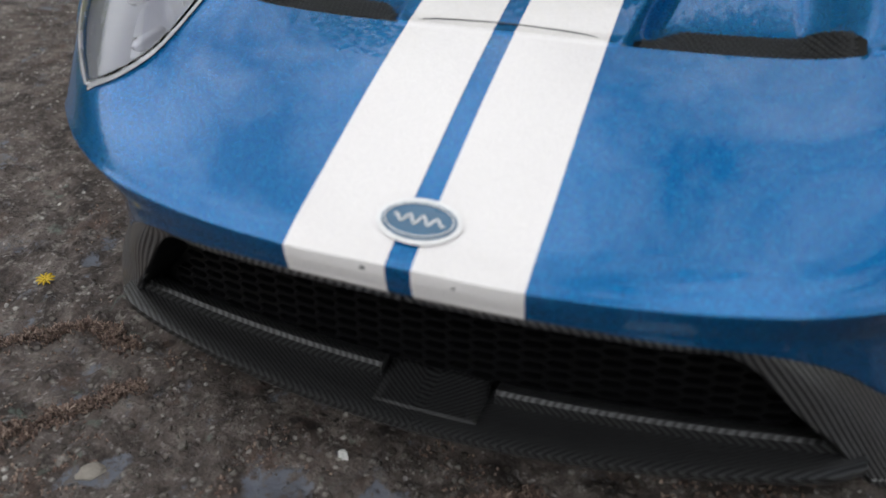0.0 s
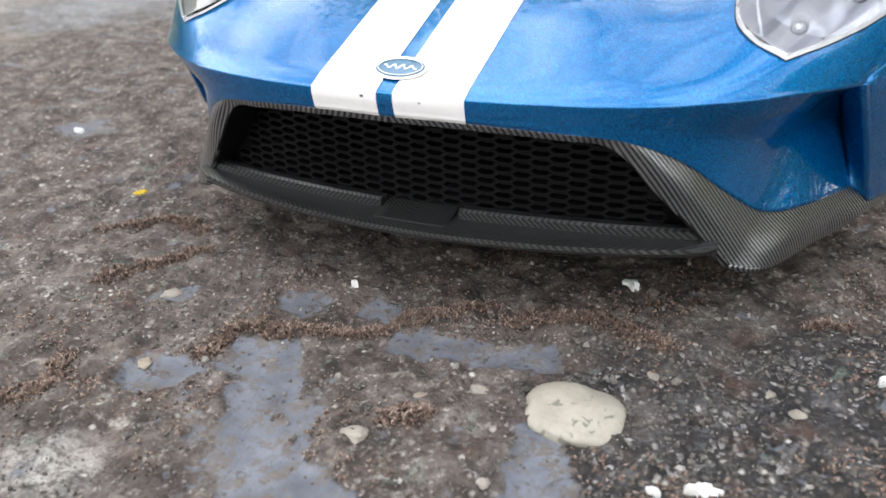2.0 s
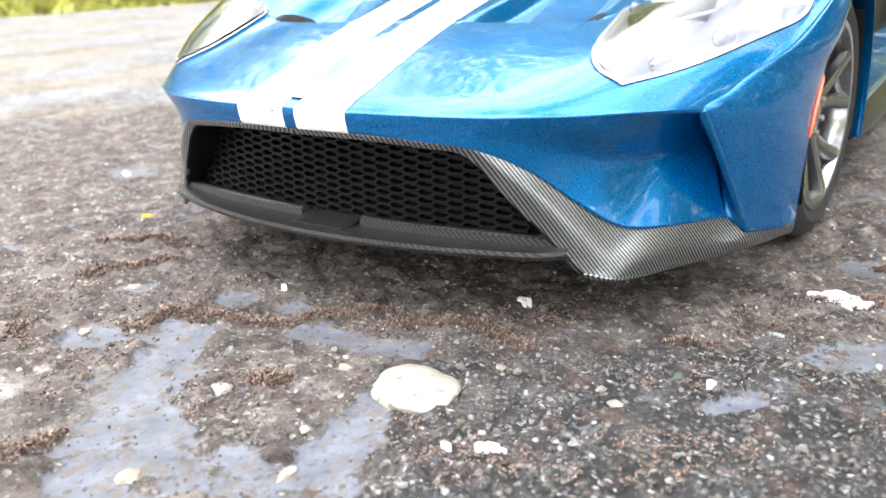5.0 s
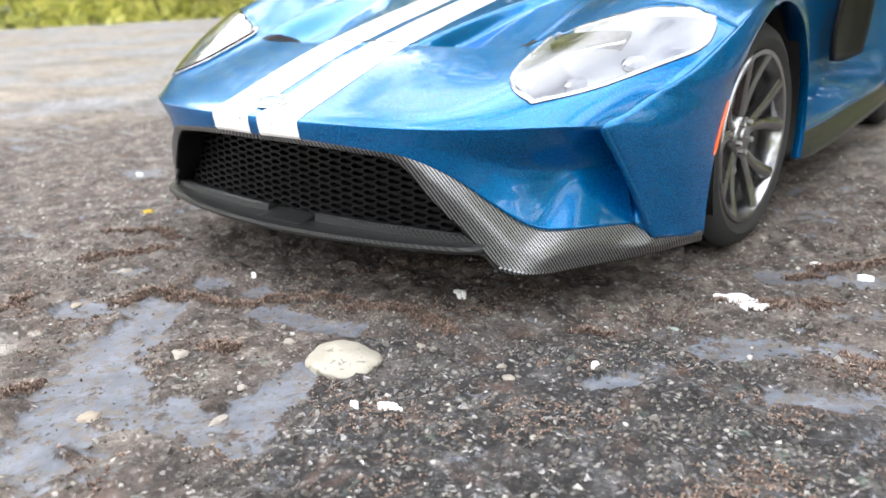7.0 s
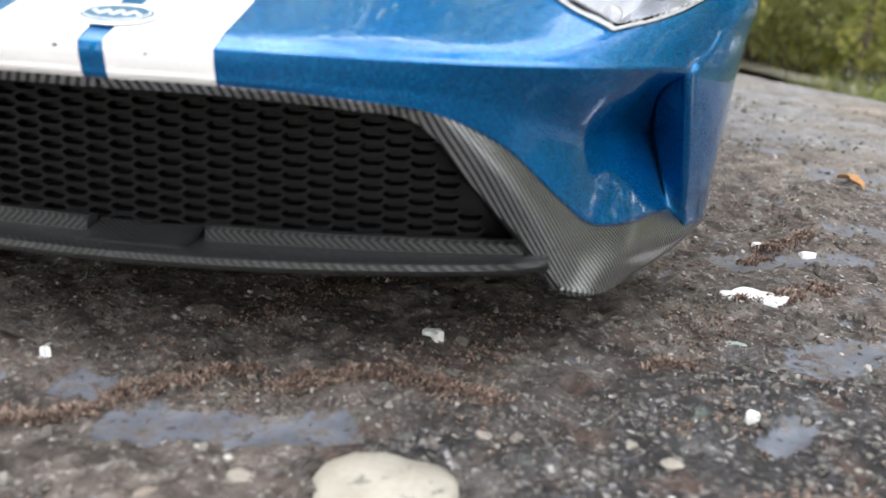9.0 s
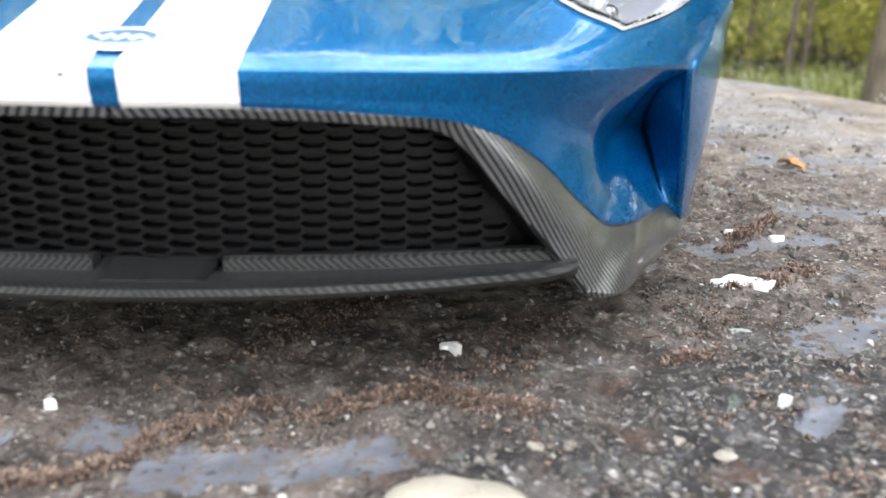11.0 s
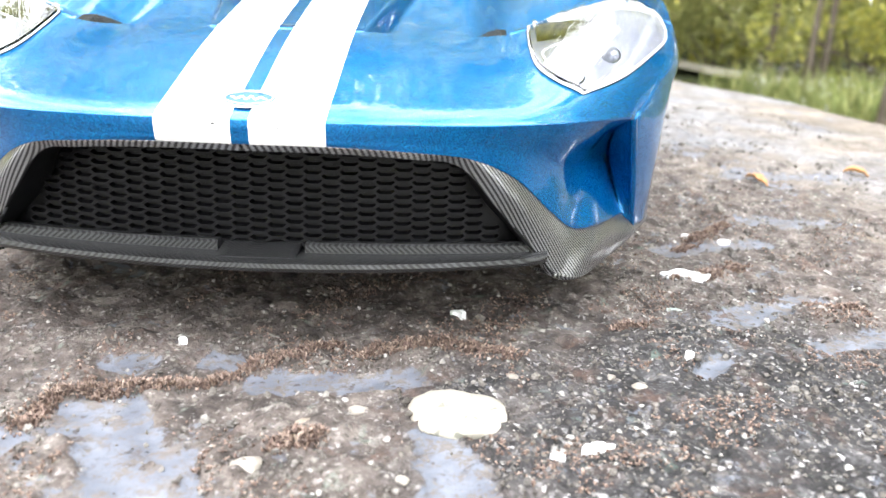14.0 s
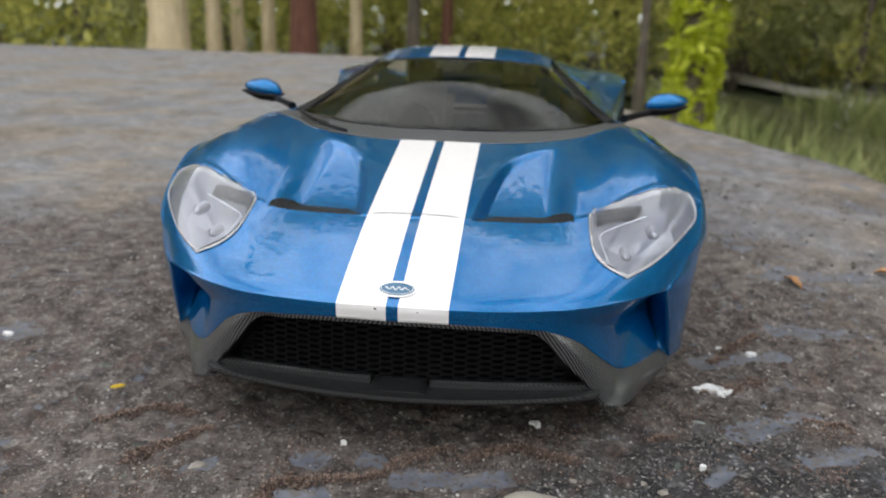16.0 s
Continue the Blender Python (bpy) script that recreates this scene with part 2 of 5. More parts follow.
# Lines of the bonnet and wing from the nose edge back, at rising distance from the centre.
NOSE_A = [(0, -.004, .512), (0, .035, .530), (0, .12, .558), (0, .26, .608), (0, .435, .662), (0, .75, .739), (0, 1.13, .820)]
NOSE_B = [(x + .165, y + .002, z - .001) for x, y, z in NOSE_A]
NOSE_C = [(.33, .020, .510), (.335, .06, .529), (.34, .14, .557), (.34, .28, .606), (.335, .447, .659), (.335, .76, .738), (.34, 1.15, .824)]
NOSE_D = [(.51, .075, .508), (.52, .115, .530), (.525, .19, .556), (.53, .33, .608), (.53, .492, .657), (.535, .80, .757), (.56, 1.22, .845)]
NOSE_E = [(.655, .163, .507), (.662, .20, .534), (.668, .25, .565), (.67, .38, .632), (.665, .57, .712), (.66, .88, .815), (.68, 1.3, .872)]
NOSE_F = [(.765, .260, .506), (.775, .30, .537), (.787, .35, .575), (.805, .48, .657), (.81, .68, .763), (.80, .98, .860), (.79, 1.38, .880)]
NOSE_G = [(.812, .315, .503), (.828, .355, .535), (.846, .405, .574), (.88, .52, .645), (.902, .72, .745), (.905, .98, .826), (.895, 1.4, .838)]
NOSE_H = [(.835, .350, .498), (.862, .395, .527), (.890, .45, .558), (.953, .56, .612), (.993, .75, .70), (1.002, 1.0, .778), (.985, 1.42, .765)]
NU, NV = 145, 211
nose = loft([NOSE_A, NOSE_B, NOSE_C, NOSE_D, NOSE_E, NOSE_F, NOSE_G, NOSE_H], NU, NV)   # [across, along]


def fair(g, sigma):
    """The grid g with its ripples smoothed out; its borders stay where they are."""
    half = int(3 * sigma)
    w = np.exp(-.5 * (np.arange(-half, half + 1) / sigma) ** 2)
    w /= w.sum()
    out = g
    for axis in (0, 1):
        pad = [(0, 0)] * 3
        pad[axis] = (half, half)
        p = np.pad(out, pad, mode="reflect", reflect_type="odd")
        out = np.apply_along_axis(lambda c: np.convolve(c, w, "valid"), axis, p)
    i, j = np.arange(g.shape[0])[:, None], np.arange(g.shape[1])[None]
    room = np.minimum(np.minimum(j * 2.5, g.shape[1] - 1 - j), (g.shape[0] - 1 - i) * 2.5)
    k = np.clip(room / 14, 0, 1)
    k = (k * k * (3 - 2 * k))[:, :, None]
    return g * (1 - k) + out * k


nose = fair(nose, 9)
whole = nose.copy()                     # the bonnet before the ducts are pressed into it


FRONT_ROW = round((NU - 1) * 4 / 6)     # the ducts open behind this line of the bonnet


def scoop(p, lip):
    """The height of the bonnet duct at the surface point p: a slot behind the lip, then a ramp that climbs to the surface,
    steep on the side of the stripe and fading out towards the wing."""
    run = (p[1] - lip[1]) / (1.10 - lip[1])
    if run >= 1:
        return p[2]
    a, b = .178 + .10 * run + .17 * run ** 6, .56 - .03 * run
    inner, outer = min(1.0, max(0.0, (p[0] - a) / .036)), min(1.0, max(0.0, (b - p[0]) / .12))
    side = inner * inner * (3 - 2 * inner) * outer * outer * (3 - 2 * outer)
    floor = lip[2] - .018 + .173 * max(0.0, (run - .2) / .8) ** 1.15
    return p[2] + (min(p[2], floor) - p[2]) * side


for i in range(NV):
    lip = nose[i, FRONT_ROW].copy()
    nose[i, FRONT_ROW + 1, 1] = lip[1] + .002
    for j in range(FRONT_ROW + 1, NU):
        nose[i, j, 2] = scoop(nose[i, j], lip)

LAMP = [(.690, .253), (.640, .266), (.605, .300), (.588, .345), (.582, .42), (.582, .50), (.587, .540), (.615, .558), (.69, .590), (.785, .648), (.85, .690), (.905, .731), (.938, .738), (.955, .70), (.950, .63), (.90, .530), (.83, .417), (.76, .328)]
LAMP = [tuple(p) for p in spline([(x, y, 0) for x, y in LAMP + LAMP[:1]], 71)[:-1, :2]]
flat = nose.reshape(-1, 3)


def on_nose(x, y, lift=0.0):
    """The place on the bonnet or wing above (x, y)."""
    d = (flat[:, 0] - x) ** 2 + (flat[:, 1] - y) ** 2
    near = np.argsort(d)[:6]
    w = 1 / (d[near] + 1e-7)
    return np.array([x, y, (flat[near, 2] * w).sum() / w.sum() + lift])


def lamp_cell(i, j):
    c = (nose[i, j] + nose[i + 1, j + 1]) / 2
    return .55 < c[0] < .98 and .2 < c[1] < .78 and inside(LAMP, c[0], c[1])


LAMP_CELLS = {(i, j) for i in range(NV - 1) for j in range(NU - 1) if lamp_cell(i, j)}
sheet("front_clamshell", nose, BLUE, car, both=True, keep=lambda i, j: (i, j) not in LAMP_CELLS)


def lift(g, d):
    """The grid g moved outwards by d along its own normals."""
    n = np.cross(np.gradient(g, axis=1), np.gradient(g, axis=0))
    n /= np.linalg.norm(n, axis=2)[:, :, None] + 1e-9
    if n[g.shape[0] // 2, g.shape[1] // 2, 2] < 0:
        n = -n
    return g + n * d


def stripe_grid(x0, x1):
    """A painted stripe down the nose edge and up the bonnet, just proud of it."""
    per = (NV - 1) / 7
    top, face = [], []
    for x in np.linspace(abs(x0), abs(x1), 9):
        r = per * x / .165
        i = min(int(r), NV - 2)
        top.append(nose[i] * (1 - r + i) + nose[i + 1] * (r - i))
        q = 12 * x / .165
        k = min(int(q), 95)
        face.append((front_face[:, k] * (1 - q + k) + front_face[:, k + 1] * (q - k))[::-1] + np.array([0, -.0013, 0]))
    g = np.concatenate([np.array(face)[:, :-1], lift(np.array(top), .0013)], 1)
    return g * np.array([1 if x0 > 0 else -1, 1, 1])



# badge on the nose: an oval decal with plain shapes for the writing


def badge_place(a, b, lift):
    y = .062 + b
    z = on_nose(0.0, y)[2]
    return (.004 + a, y, z + .0042 + lift)


def badge_oval(rx, ry, lift):
    bm = bmesh.new()
    rings = []
    for f in np.linspace(0.02, 1.0, 7):
        rings.append([badge_place(f * rx * math.cos(a), f * ry * math.sin(a), lift) for a in np.linspace(0, 2 * math.pi, 49)[:-1]])
    add_grid(bm, np.array(rings), close=True, flip=False)
    bm.faces.new([v for v in list(bm.verts)[:48]])
    return bm


badge = part("badge", badge_oval(.059, .036, .0008), DECAL, car, "oval badge with white rim")
part("badge_field", badge_oval(.052, .0295, .0016), BADGE, badge, "dark blue oval field")
bm = bmesh.new()
ring = [badge_place(.0475 * math.cos(a), .0257 * math.sin(a), .003) for a in np.linspace(0, 2 * math.pi, 60)]
tube(bm, ring, .0011, 6)
part("badge_line", bm, DECAL, badge, "thin white oval line")
bm = bmesh.new()
tube(bm, [badge_place(x, .007 * math.sin(x * 330) * (1 - abs(x) * 12), .0022) for x in np.linspace(-.036, .036, 90)], .0019, 6)
part("badge_mark", bm, DECAL, badge, "plain white mark")

# headlamps: bezel, clear cover, reflector bowl, two projectors
def headlamp(side):
    s = np.array([side, 1, 1])
    edge = np.array([on_nose(x, y) for x, y in LAMP])
    mid = edge.mean(0)
    shell = sheet("headlamp", np.array([edge * s, (mid + (edge - mid) * .93 - [0, -.01, .05]) * s, (mid + (edge - mid) * .72 - [0, -.05, .115]) * s,
                                        (mid + (edge - mid) * .3 - [0, -.07, .14]) * s, (mid + (edge - mid) * .02 - [0, -.07, .14]) * s])[:, list(range(70)) + [0]],
                  CHROME, car, "large teardrop headlamp under a clear cover", t=0.0)
    bm = bmesh.new()
    inner = mid + (edge - mid) * .966
    inner = np.array([on_nose(p[0], p[1], .001) for p in inner])
    outer = np.array([on_nose(*(mid + (p - mid) * 1.012)[:2], .002) for p in edge])
    top = np.array([on_nose(*(mid + (p - mid) * .98)[:2], .005) for p in edge])
    add_grid(bm, np.array([outer, top, inner, inner - [0, 0, .02]])[:, list(range(70)) + [0]] * s, flip=side > 0)
    part("lamp_bezel", bm, BEZEL, shell, "pale silver rim")
    # black line laid in to stand for the shaded gap round the bezel
    bm = bmesh.new()
    tube(bm, [on_nose(*(mid + (p - mid) * 1.012)[:2], .0) * s for p in np.concatenate([edge, edge[:1]])], .0014, 6)
    part("lamp_gap_line", bm, BLACK, shell, "thin black line in place of the gap")
    bm = bmesh.new()
    g = nose.copy()
    g[:, :, 2] += .003
    add_grid(bm, g * s, keep=lambda i, j: (i, j) in LAMP_CELLS, flip=side < 0)
    cover = thick(part("lamp_cover", bm, LENS_GLASS, shell, "clear lamp cover"), .008)
    cover.visible_shadow = False
    for (x, y), r in (((.80, .57), .020), ((.70, .45), .017)):
        bm = bmesh.new()
        z = on_nose(x, y)[2]
        g = [[(x + rr * math.cos(a), y - .02 + dy, z - .085 + rr * math.sin(a)) for a in np.linspace(0, 2 * math.pi, 25)[:-1]]
             for rr, dy in ((r, .05), (r, -.01), (r * .9, -.018), (r * .85, -.005), (r * .6, -.025), (.004, -.034))]
        add_grid(bm, np.array(g) * s, close=True)
        part("projector", bm, CHROME, shell, "round projector lens")
    bm = bmesh.new()
    line = [on_nose(x, y, -.035) * s for x, y in ((.64, .33), (.622, .41), (.620, .47), (.69, .515), (.775, .57))]
    tube(bm, spline(line, 20), .0038, 8)
    part("light_strip", bm, CHROME, shell, "pale running light strip")
    bm = bmesh.new()
    g = np.array([[on_nose(x, y, -.003) * s for x in np.linspace(.606, .765, 8)] for y in np.linspace(.490, .546, 4)])
    for row in g:
        row[:, 1] += np.linspace(0, .085, 8) ** 1.0
    add_grid(bm, g, flip=side < 0)
    thick(part("lamp_shroud", bm, BLACK, shell, "dark inner shroud"), .02)


headlamp(1)
headlamp(-1)

# honeycomb mesh lying in the well of each bonnet duct
LIPS = whole[:, FRONT_ROW]


def duct_place(x, f, lift):
    """A place on the floor of the duct, at f from its lip (0) to the foot of its ramp (1)."""
    lip = np.array([np.interp(x, LIPS[:, 0], LIPS[:, k]) for k in range(3)])
    deep = .130 * min(1.0, max(.02, math.sin(math.pi * min(1, max(0, (x - .192) / .348))) * 1.6) ** .7)
    y = lip[1] + .003 + f * deep
    cloud_ = whole.reshape(-1, 3)
    d = (cloud_[:, 0] - x) ** 2 + (cloud_[:, 1] - y) ** 2
    near = np.argpartition(d, 4)[:4]
    w = 1 / (d[near] + 1e-7)
    return np.array([x, y, scoop((x, y, (cloud_[near, 2] * w).sum() / w.sum()), lip) + lift])


for side in (1, -1):
    s_ = np.array([side, 1, 1])
    bm = bmesh.new()
    for a in range(32):
        for b in range(9):
            x = .212 + a * .0102 + (b % 2) * .0051
            if x > .515:
                continue
            c = duct_place(x, (b + .5) / 9, .004)
            tube(bm, [(c + np.array((.0050 * math.cos(q), .0056 * math.sin(q), 0))) * s_ for q in np.linspace(0, 2 * math.pi, 7)], .0012, 4)
    tagged(part("duct_mesh", bm, TRIM, car, "dark grey honeycomb mesh"), kind="stuff")
    bm = bmesh.new()
    add_grid(bm, np.array([[duct_place(x, f, .002) for x in np.linspace(.200, .530, 34)] for f in np.linspace(0, 1, 7)]) * s_, flip=side < 0)
    part("duct_floor", bm, BLACK, car, "black duct floor")

# shut line across the nose
for side in (1, -1):
    bm = bmesh.new()
    tube(bm, [(side * x, y, on_nose(x, y)[2] + .0004 + (.0016 if x < .165 else 0)) for x, y in zip(np.linspace(0, .2, 14), .47 - .5 * np.linspace(0, .2, 14) ** 2)], .0011, 5)
    part("shut_line", bm, TRIM, car, "thin panel gap")

# ---- bumper band, corner pocket ----
EDGE = [NOSE_A[0], NOSE_B[0], NOSE_C[0], (.465, .056, .508), (.56, .100, .507), (.66, .166, .507), (.745, .242, .506), (.80, .302, .501), (.828, .340, .496)]
LOWER = [(0, .004, .463), (.165, .008, .463), (.33, .030, .454), (.45, .068, .437), (.545, .128, .388), (.63, .200, .305), (.695, .268, .248), (.77, .355, .236), (.856, .505, .227)]
UNDER = [(0, -.005, .497), (.165, -.002, .497), (.33, .022, .494), (.463, .060, .491), (.562, .112, .486), (.665, .195, .470), (.738, .300, .455), (.770, .375, .452), (.800, .420, .455)]
FOLD_T = [(0, -.003, .485), (.165, 0, .485), (.33, .025, .480), (.459, .064, .474), (.556, .126, .452), (.650, .235, .412), (.708, .352, .392), (.755, .440, .388), (.805, .520, .390)]
FOLD_B = [(0, -.001, .477), (.165, .002, .477), (.33, .027, .472), (.456, .066, .464), (.554, .130, .437), (.648, .240, .385), (.706, .355, .362), (.758, .446, .360), (.812, .545, .358)]
SHELF = [(0, 0, .470), (.165, .003, .470), (.33, .028, .463), (.453, .067, .450), (.55, .130, .412), (.642, .224, .345), (.703, .312, .298), (.764, .400, .298), (.834, .525, .292)]
front_face = loft([EDGE, UNDER, FOLD_T, FOLD_B, SHELF, LOWER], 97, 41)
sheet("bumper", front_face, BLUE, car, both=True, flip=True)
for x0, x1 in ((.0175, .165), (-.0175, -.165)):
    sheet("bonnet_stripe", stripe_grid(x0, x1), WHITE, car, "white painted stripe", t=0)
FIN = [(.828, .340, .496), (.845, .388, .42), (.862, .435, .345), (.88, .482, .265), (.896, .526, .188)]
for side in (1, -1):
    s = np.array([side, 1, 1])
    inner = spline([row[8] for row in (EDGE, UNDER, FOLD_T, FOLD_B, SHELF, LOWER)], 33)
    edge = spline(FIN, 33)
    at = (inner[:, 2] - inner[0, 2]) / (inner[-1, 2] - inner[0, 2])
    edge = np.stack([np.interp(at, np.linspace(0, 1, 33), edge[:, k]) for k in range(3)], 1)
    wall = np.array([inner * (1 - f) + edge * f for f in np.linspace(0, 1, 8)])
    sheet("fin_inner_wall", wall * s, BLUE, car, flip=side > 0)

# two small chips in the white nose paint
for x, z, d in ((-.049, .503, .0045), (.075, .499, .003)):
    bm = bmesh.new()
    bmesh.ops.create_icosphere(bm, subdivisions=2, radius=1.0)
    bmesh.ops.transform(bm, matrix=Matrix.Translation((x, -.0062, z)) @ Matrix.Diagonal((d, .0012, d * .6, 1)), verts=bm.verts)
    part("paint_chip", bm, TRIM, car, "tiny dark paint chip")

# ---- wing sides, round the front wheels ----
HUB_Y, HUB_Z, WHEELBASE = 1.168, .352, 2.71


def arch(theta, flare=0.0):
    r = .405 + .058 * max(0.0, 1 - theta / 45) ** 1.3 + .0006 * max(0.0, theta - 100)
    return (.972 + .030 * min(1, max(0, (theta + 22) / 90)) + flare, HUB_Y - r * math.cos(radians(theta)), HUB_Z + r * math.sin(radians(theta)))


BACK_ANGLE = 198
ARCH = [arch(a) for a in np.linspace(-22, BACK_ANGLE, 33)]
SIDE_TOP = FIN[::-1] + NOSE_H[1:] + [(.972, 1.56, .72), (.955, 1.64, .58), (.945, 1.66, .42), (.945, 1.655, .27)]
for side in (1, -1):
    s = np.array([side, 1, 1])
    top = spline(SIDE_TOP, 133)
    low = spline(ARCH, 133)
    # spread the two edges alike by length
    def even(c):
        d = np.r_[0, np.cumsum(np.linalg.norm(np.diff(c, axis=0), axis=1))]
        return np.stack([np.interp(np.linspace(0, d[-1], 161), d, c[:, k]) for k in range(3)], 1)
    top, low = even(top), even(low)
    middle = (top + low) / 2
    amount = .006 + .034 * np.clip((middle[:, 2] - .22) / .25, 0, 1) * np.clip((1.0 - middle[:, 1]) / .3, 0, 1)
    g = np.array([top * (1 - f) + low * f + np.outer(amount * math.sin(math.pi * f), (1, 0, 0)) for f in np.linspace(0, 1, 13)])
    lip = low + np.array([-.06, 0, 0])
    ob = sheet("wing_side", np.concatenate([g, lip[None]]) * s, BLUE, car, flip=side < 0)
    bm = bmesh.new()
    well = np.array([[(x, HUB_Y - .43 * math.cos(a), HUB_Z + .43 * math.sin(a)) for a in np.linspace(-.35, math.pi + .35, 40)] for x in (.975, .80, .62)])
    add_grid(bm, well * s, flip=side > 0)
    thick(part("wheel_arch_liner", bm, BLACK, car, "black wheel arch liner"), .006)
    bm = bmesh.new()
    lean = np.array([0, -.011, 0])
    out = np.array([.001, 0, 0])
    path = [np.array(arch(q)) + lean + out for q in np.linspace(4, 23, 9)]
    tube(bm, np.array(path) * s, [.003, .0055, .006, .006, .006, .006, .006, .0055, .003], 8)
    part("side_marker", bm, ORANGE, car, "slim orange side marker")

# ---- carbon surround, splitter and grille ----
OUTER = LOWER + [(.898, .527, .188), (.935, .61, .182), (.972, .692, .178)]
INNER = [(0, .010, .449), (.165, .013, .449), (.33, .037, .439), (.425, .068, .421), (.505, .098, .333), (.585, .140, .235), (.645, .172, .160), (.715, .225, .142), (.80, .385, .137), (.865, .505, .136), (.92, .62, .138), (.964, .716, .142)]
BELLY = [tuple((np.array(o) + np.array(i)) / 2 + np.array([.004, -.012 if k > 3 else -.002, .004])) for k, (o, i) in enumerate(zip(OUTER, INNER))]
carbon = loft([OUTER, BELLY, INNER], 121, 17)
frame_part = sheet("carbon_surround", carbon, CARBON, car, "glossy woven carbon surround", both=True, flip=True, t=.010)
LIP_IN = [(x * .985, y + .085, z - .004) if k < 4 else (x - .045, y + .075, z + .02) for k, (x, y, z) in enumerate(INNER[:7])]
duct = loft([INNER[:7], LIP_IN], 65, 9)
sheet("intake_duct", duct, BLACK, car, "black intake wall", both=True, flip=True, t=.006)
for sgn in (1, -1):
    skid = loft([INNER[6:], [(x - .04, y + .03, z + .004) for x, y, z in INNER[6:]]], 41, 5)
    sheet("corner_underside", skid * np.array([sgn, 1, 1]), CARBON, car, t=.006)


def mesh_y(x, z):
    return .118 + .19 * x * x + (z - .24) * .06


bm = bmesh.new()
WX, WZ = .048, .0195
HEXA = [(-.5, 0), (-.3, .5), (.3, .5), (.5, 0), (.3, -.5), (-.3, -.5)]
for a in range(-15, 16):
    for b in range(13):
        x, z = a * WX * .8, .222 + (b + .5 * (a % 2)) * WZ
        if abs(x) > .405 + (.44 - z) * .62 or z > .452:
            continue
        rings = [[(x + p * WX * sx, mesh_y(x + p * WX * sx, z + q * WZ * sz) + dy, z + q * WZ * sz - dz) for p, q in HEXA]
                 for sx, sz, dy, dz in ((1, 1, 0, 0), (.86, .64, 0, 0), (.82, .56, .003, 0), (.72, .40, .016, -.001))]
        add = [[bm.verts.new(v) for v in r] for r in rings]
        for r0, r1 in zip(add, add[1:]):
            for k in range(6):
                bm.faces.new((r0[k], r0[(k + 1) % 6], r1[(k + 1) % 6], r1[k]))
        bm.faces.new(add[-1])
bmesh.ops.remove_doubles(bm, verts=bm.verts, dist=.0005)
bmesh.ops.recalc_face_normals(bm, faces=bm.faces)
tagged(part("grille_mesh", bm, GRILLE, car, "black honeycomb grille mesh", smooth=0), kind="stuff")
bm = bmesh.new()
g = np.array([[(x * (1.16 - .9 * (z - .2)), mesh_y(x, z) + .026, z) for x in np.linspace(-.50, .50, 41)] for z in (.20, .28, .36, .455)])
add_grid(bm, g)
thick(part("grille_backing", bm, BLACK, car, "black plate behind the mesh"), .008)

SPLIT_X = np.linspace(-.625, .625, 61)


def split_front(x):
    return .003 + .30 * x * x + .10 * max(0, abs(x) - .45) ** 2 + 4.5 * max(0, abs(x) - .565) ** 2


bm = bmesh.new()
prof = [(.40, .214), (.16, .216), (.05, .221), (.012, .224), (0, .221), (-.002, .212), (.004, .203), (.02, .200), (.40, .196)]
g = np.array([[(x, split_front(x) + dy, z) for x in SPLIT_X] for dy, z in prof])
add_grid(bm, g, flip=True, slant=-1)
splitter = part("splitter", bm, WEAVE, car, "thin carbon splitter blade")
for x0, x1 in ((.105, .585), (-.585, -.082)):
    xs = np.linspace(x0, x1, 25)
    bm = bmesh.new()
    prof = [(.086, .216), (.088, .236), (.094, .241), (.106, .241), (.118, .238), (.13, .225)]
    g = np.array([[(x, dy + .19 * x * x, z) for x in xs] for dy, z in prof])
    add_grid(bm, g, flip=True, slant=-1)
    for end, fl in ((0, False), (-1, True)):
        v = [bm.verts.new(p) for p in g[:, end]]
        bm.faces.new(v if fl else v[::-1])
    part("splitter_step", bm, WEAVE, splitter, "raised carbon step")
bm = bmesh.new()
g = np.array([[(x, .03 + f * .095 + .19 * x * x, .2225 + .012 * f * f) for x in np.linspace(-.074, .092, 9)] for f in np.linspace(0, 1, 8)])
add_grid(bm, g, slant=-1)
thick(part("centre_pad", bm, WEAVE, splitter, "carbon centre pad"), .008)

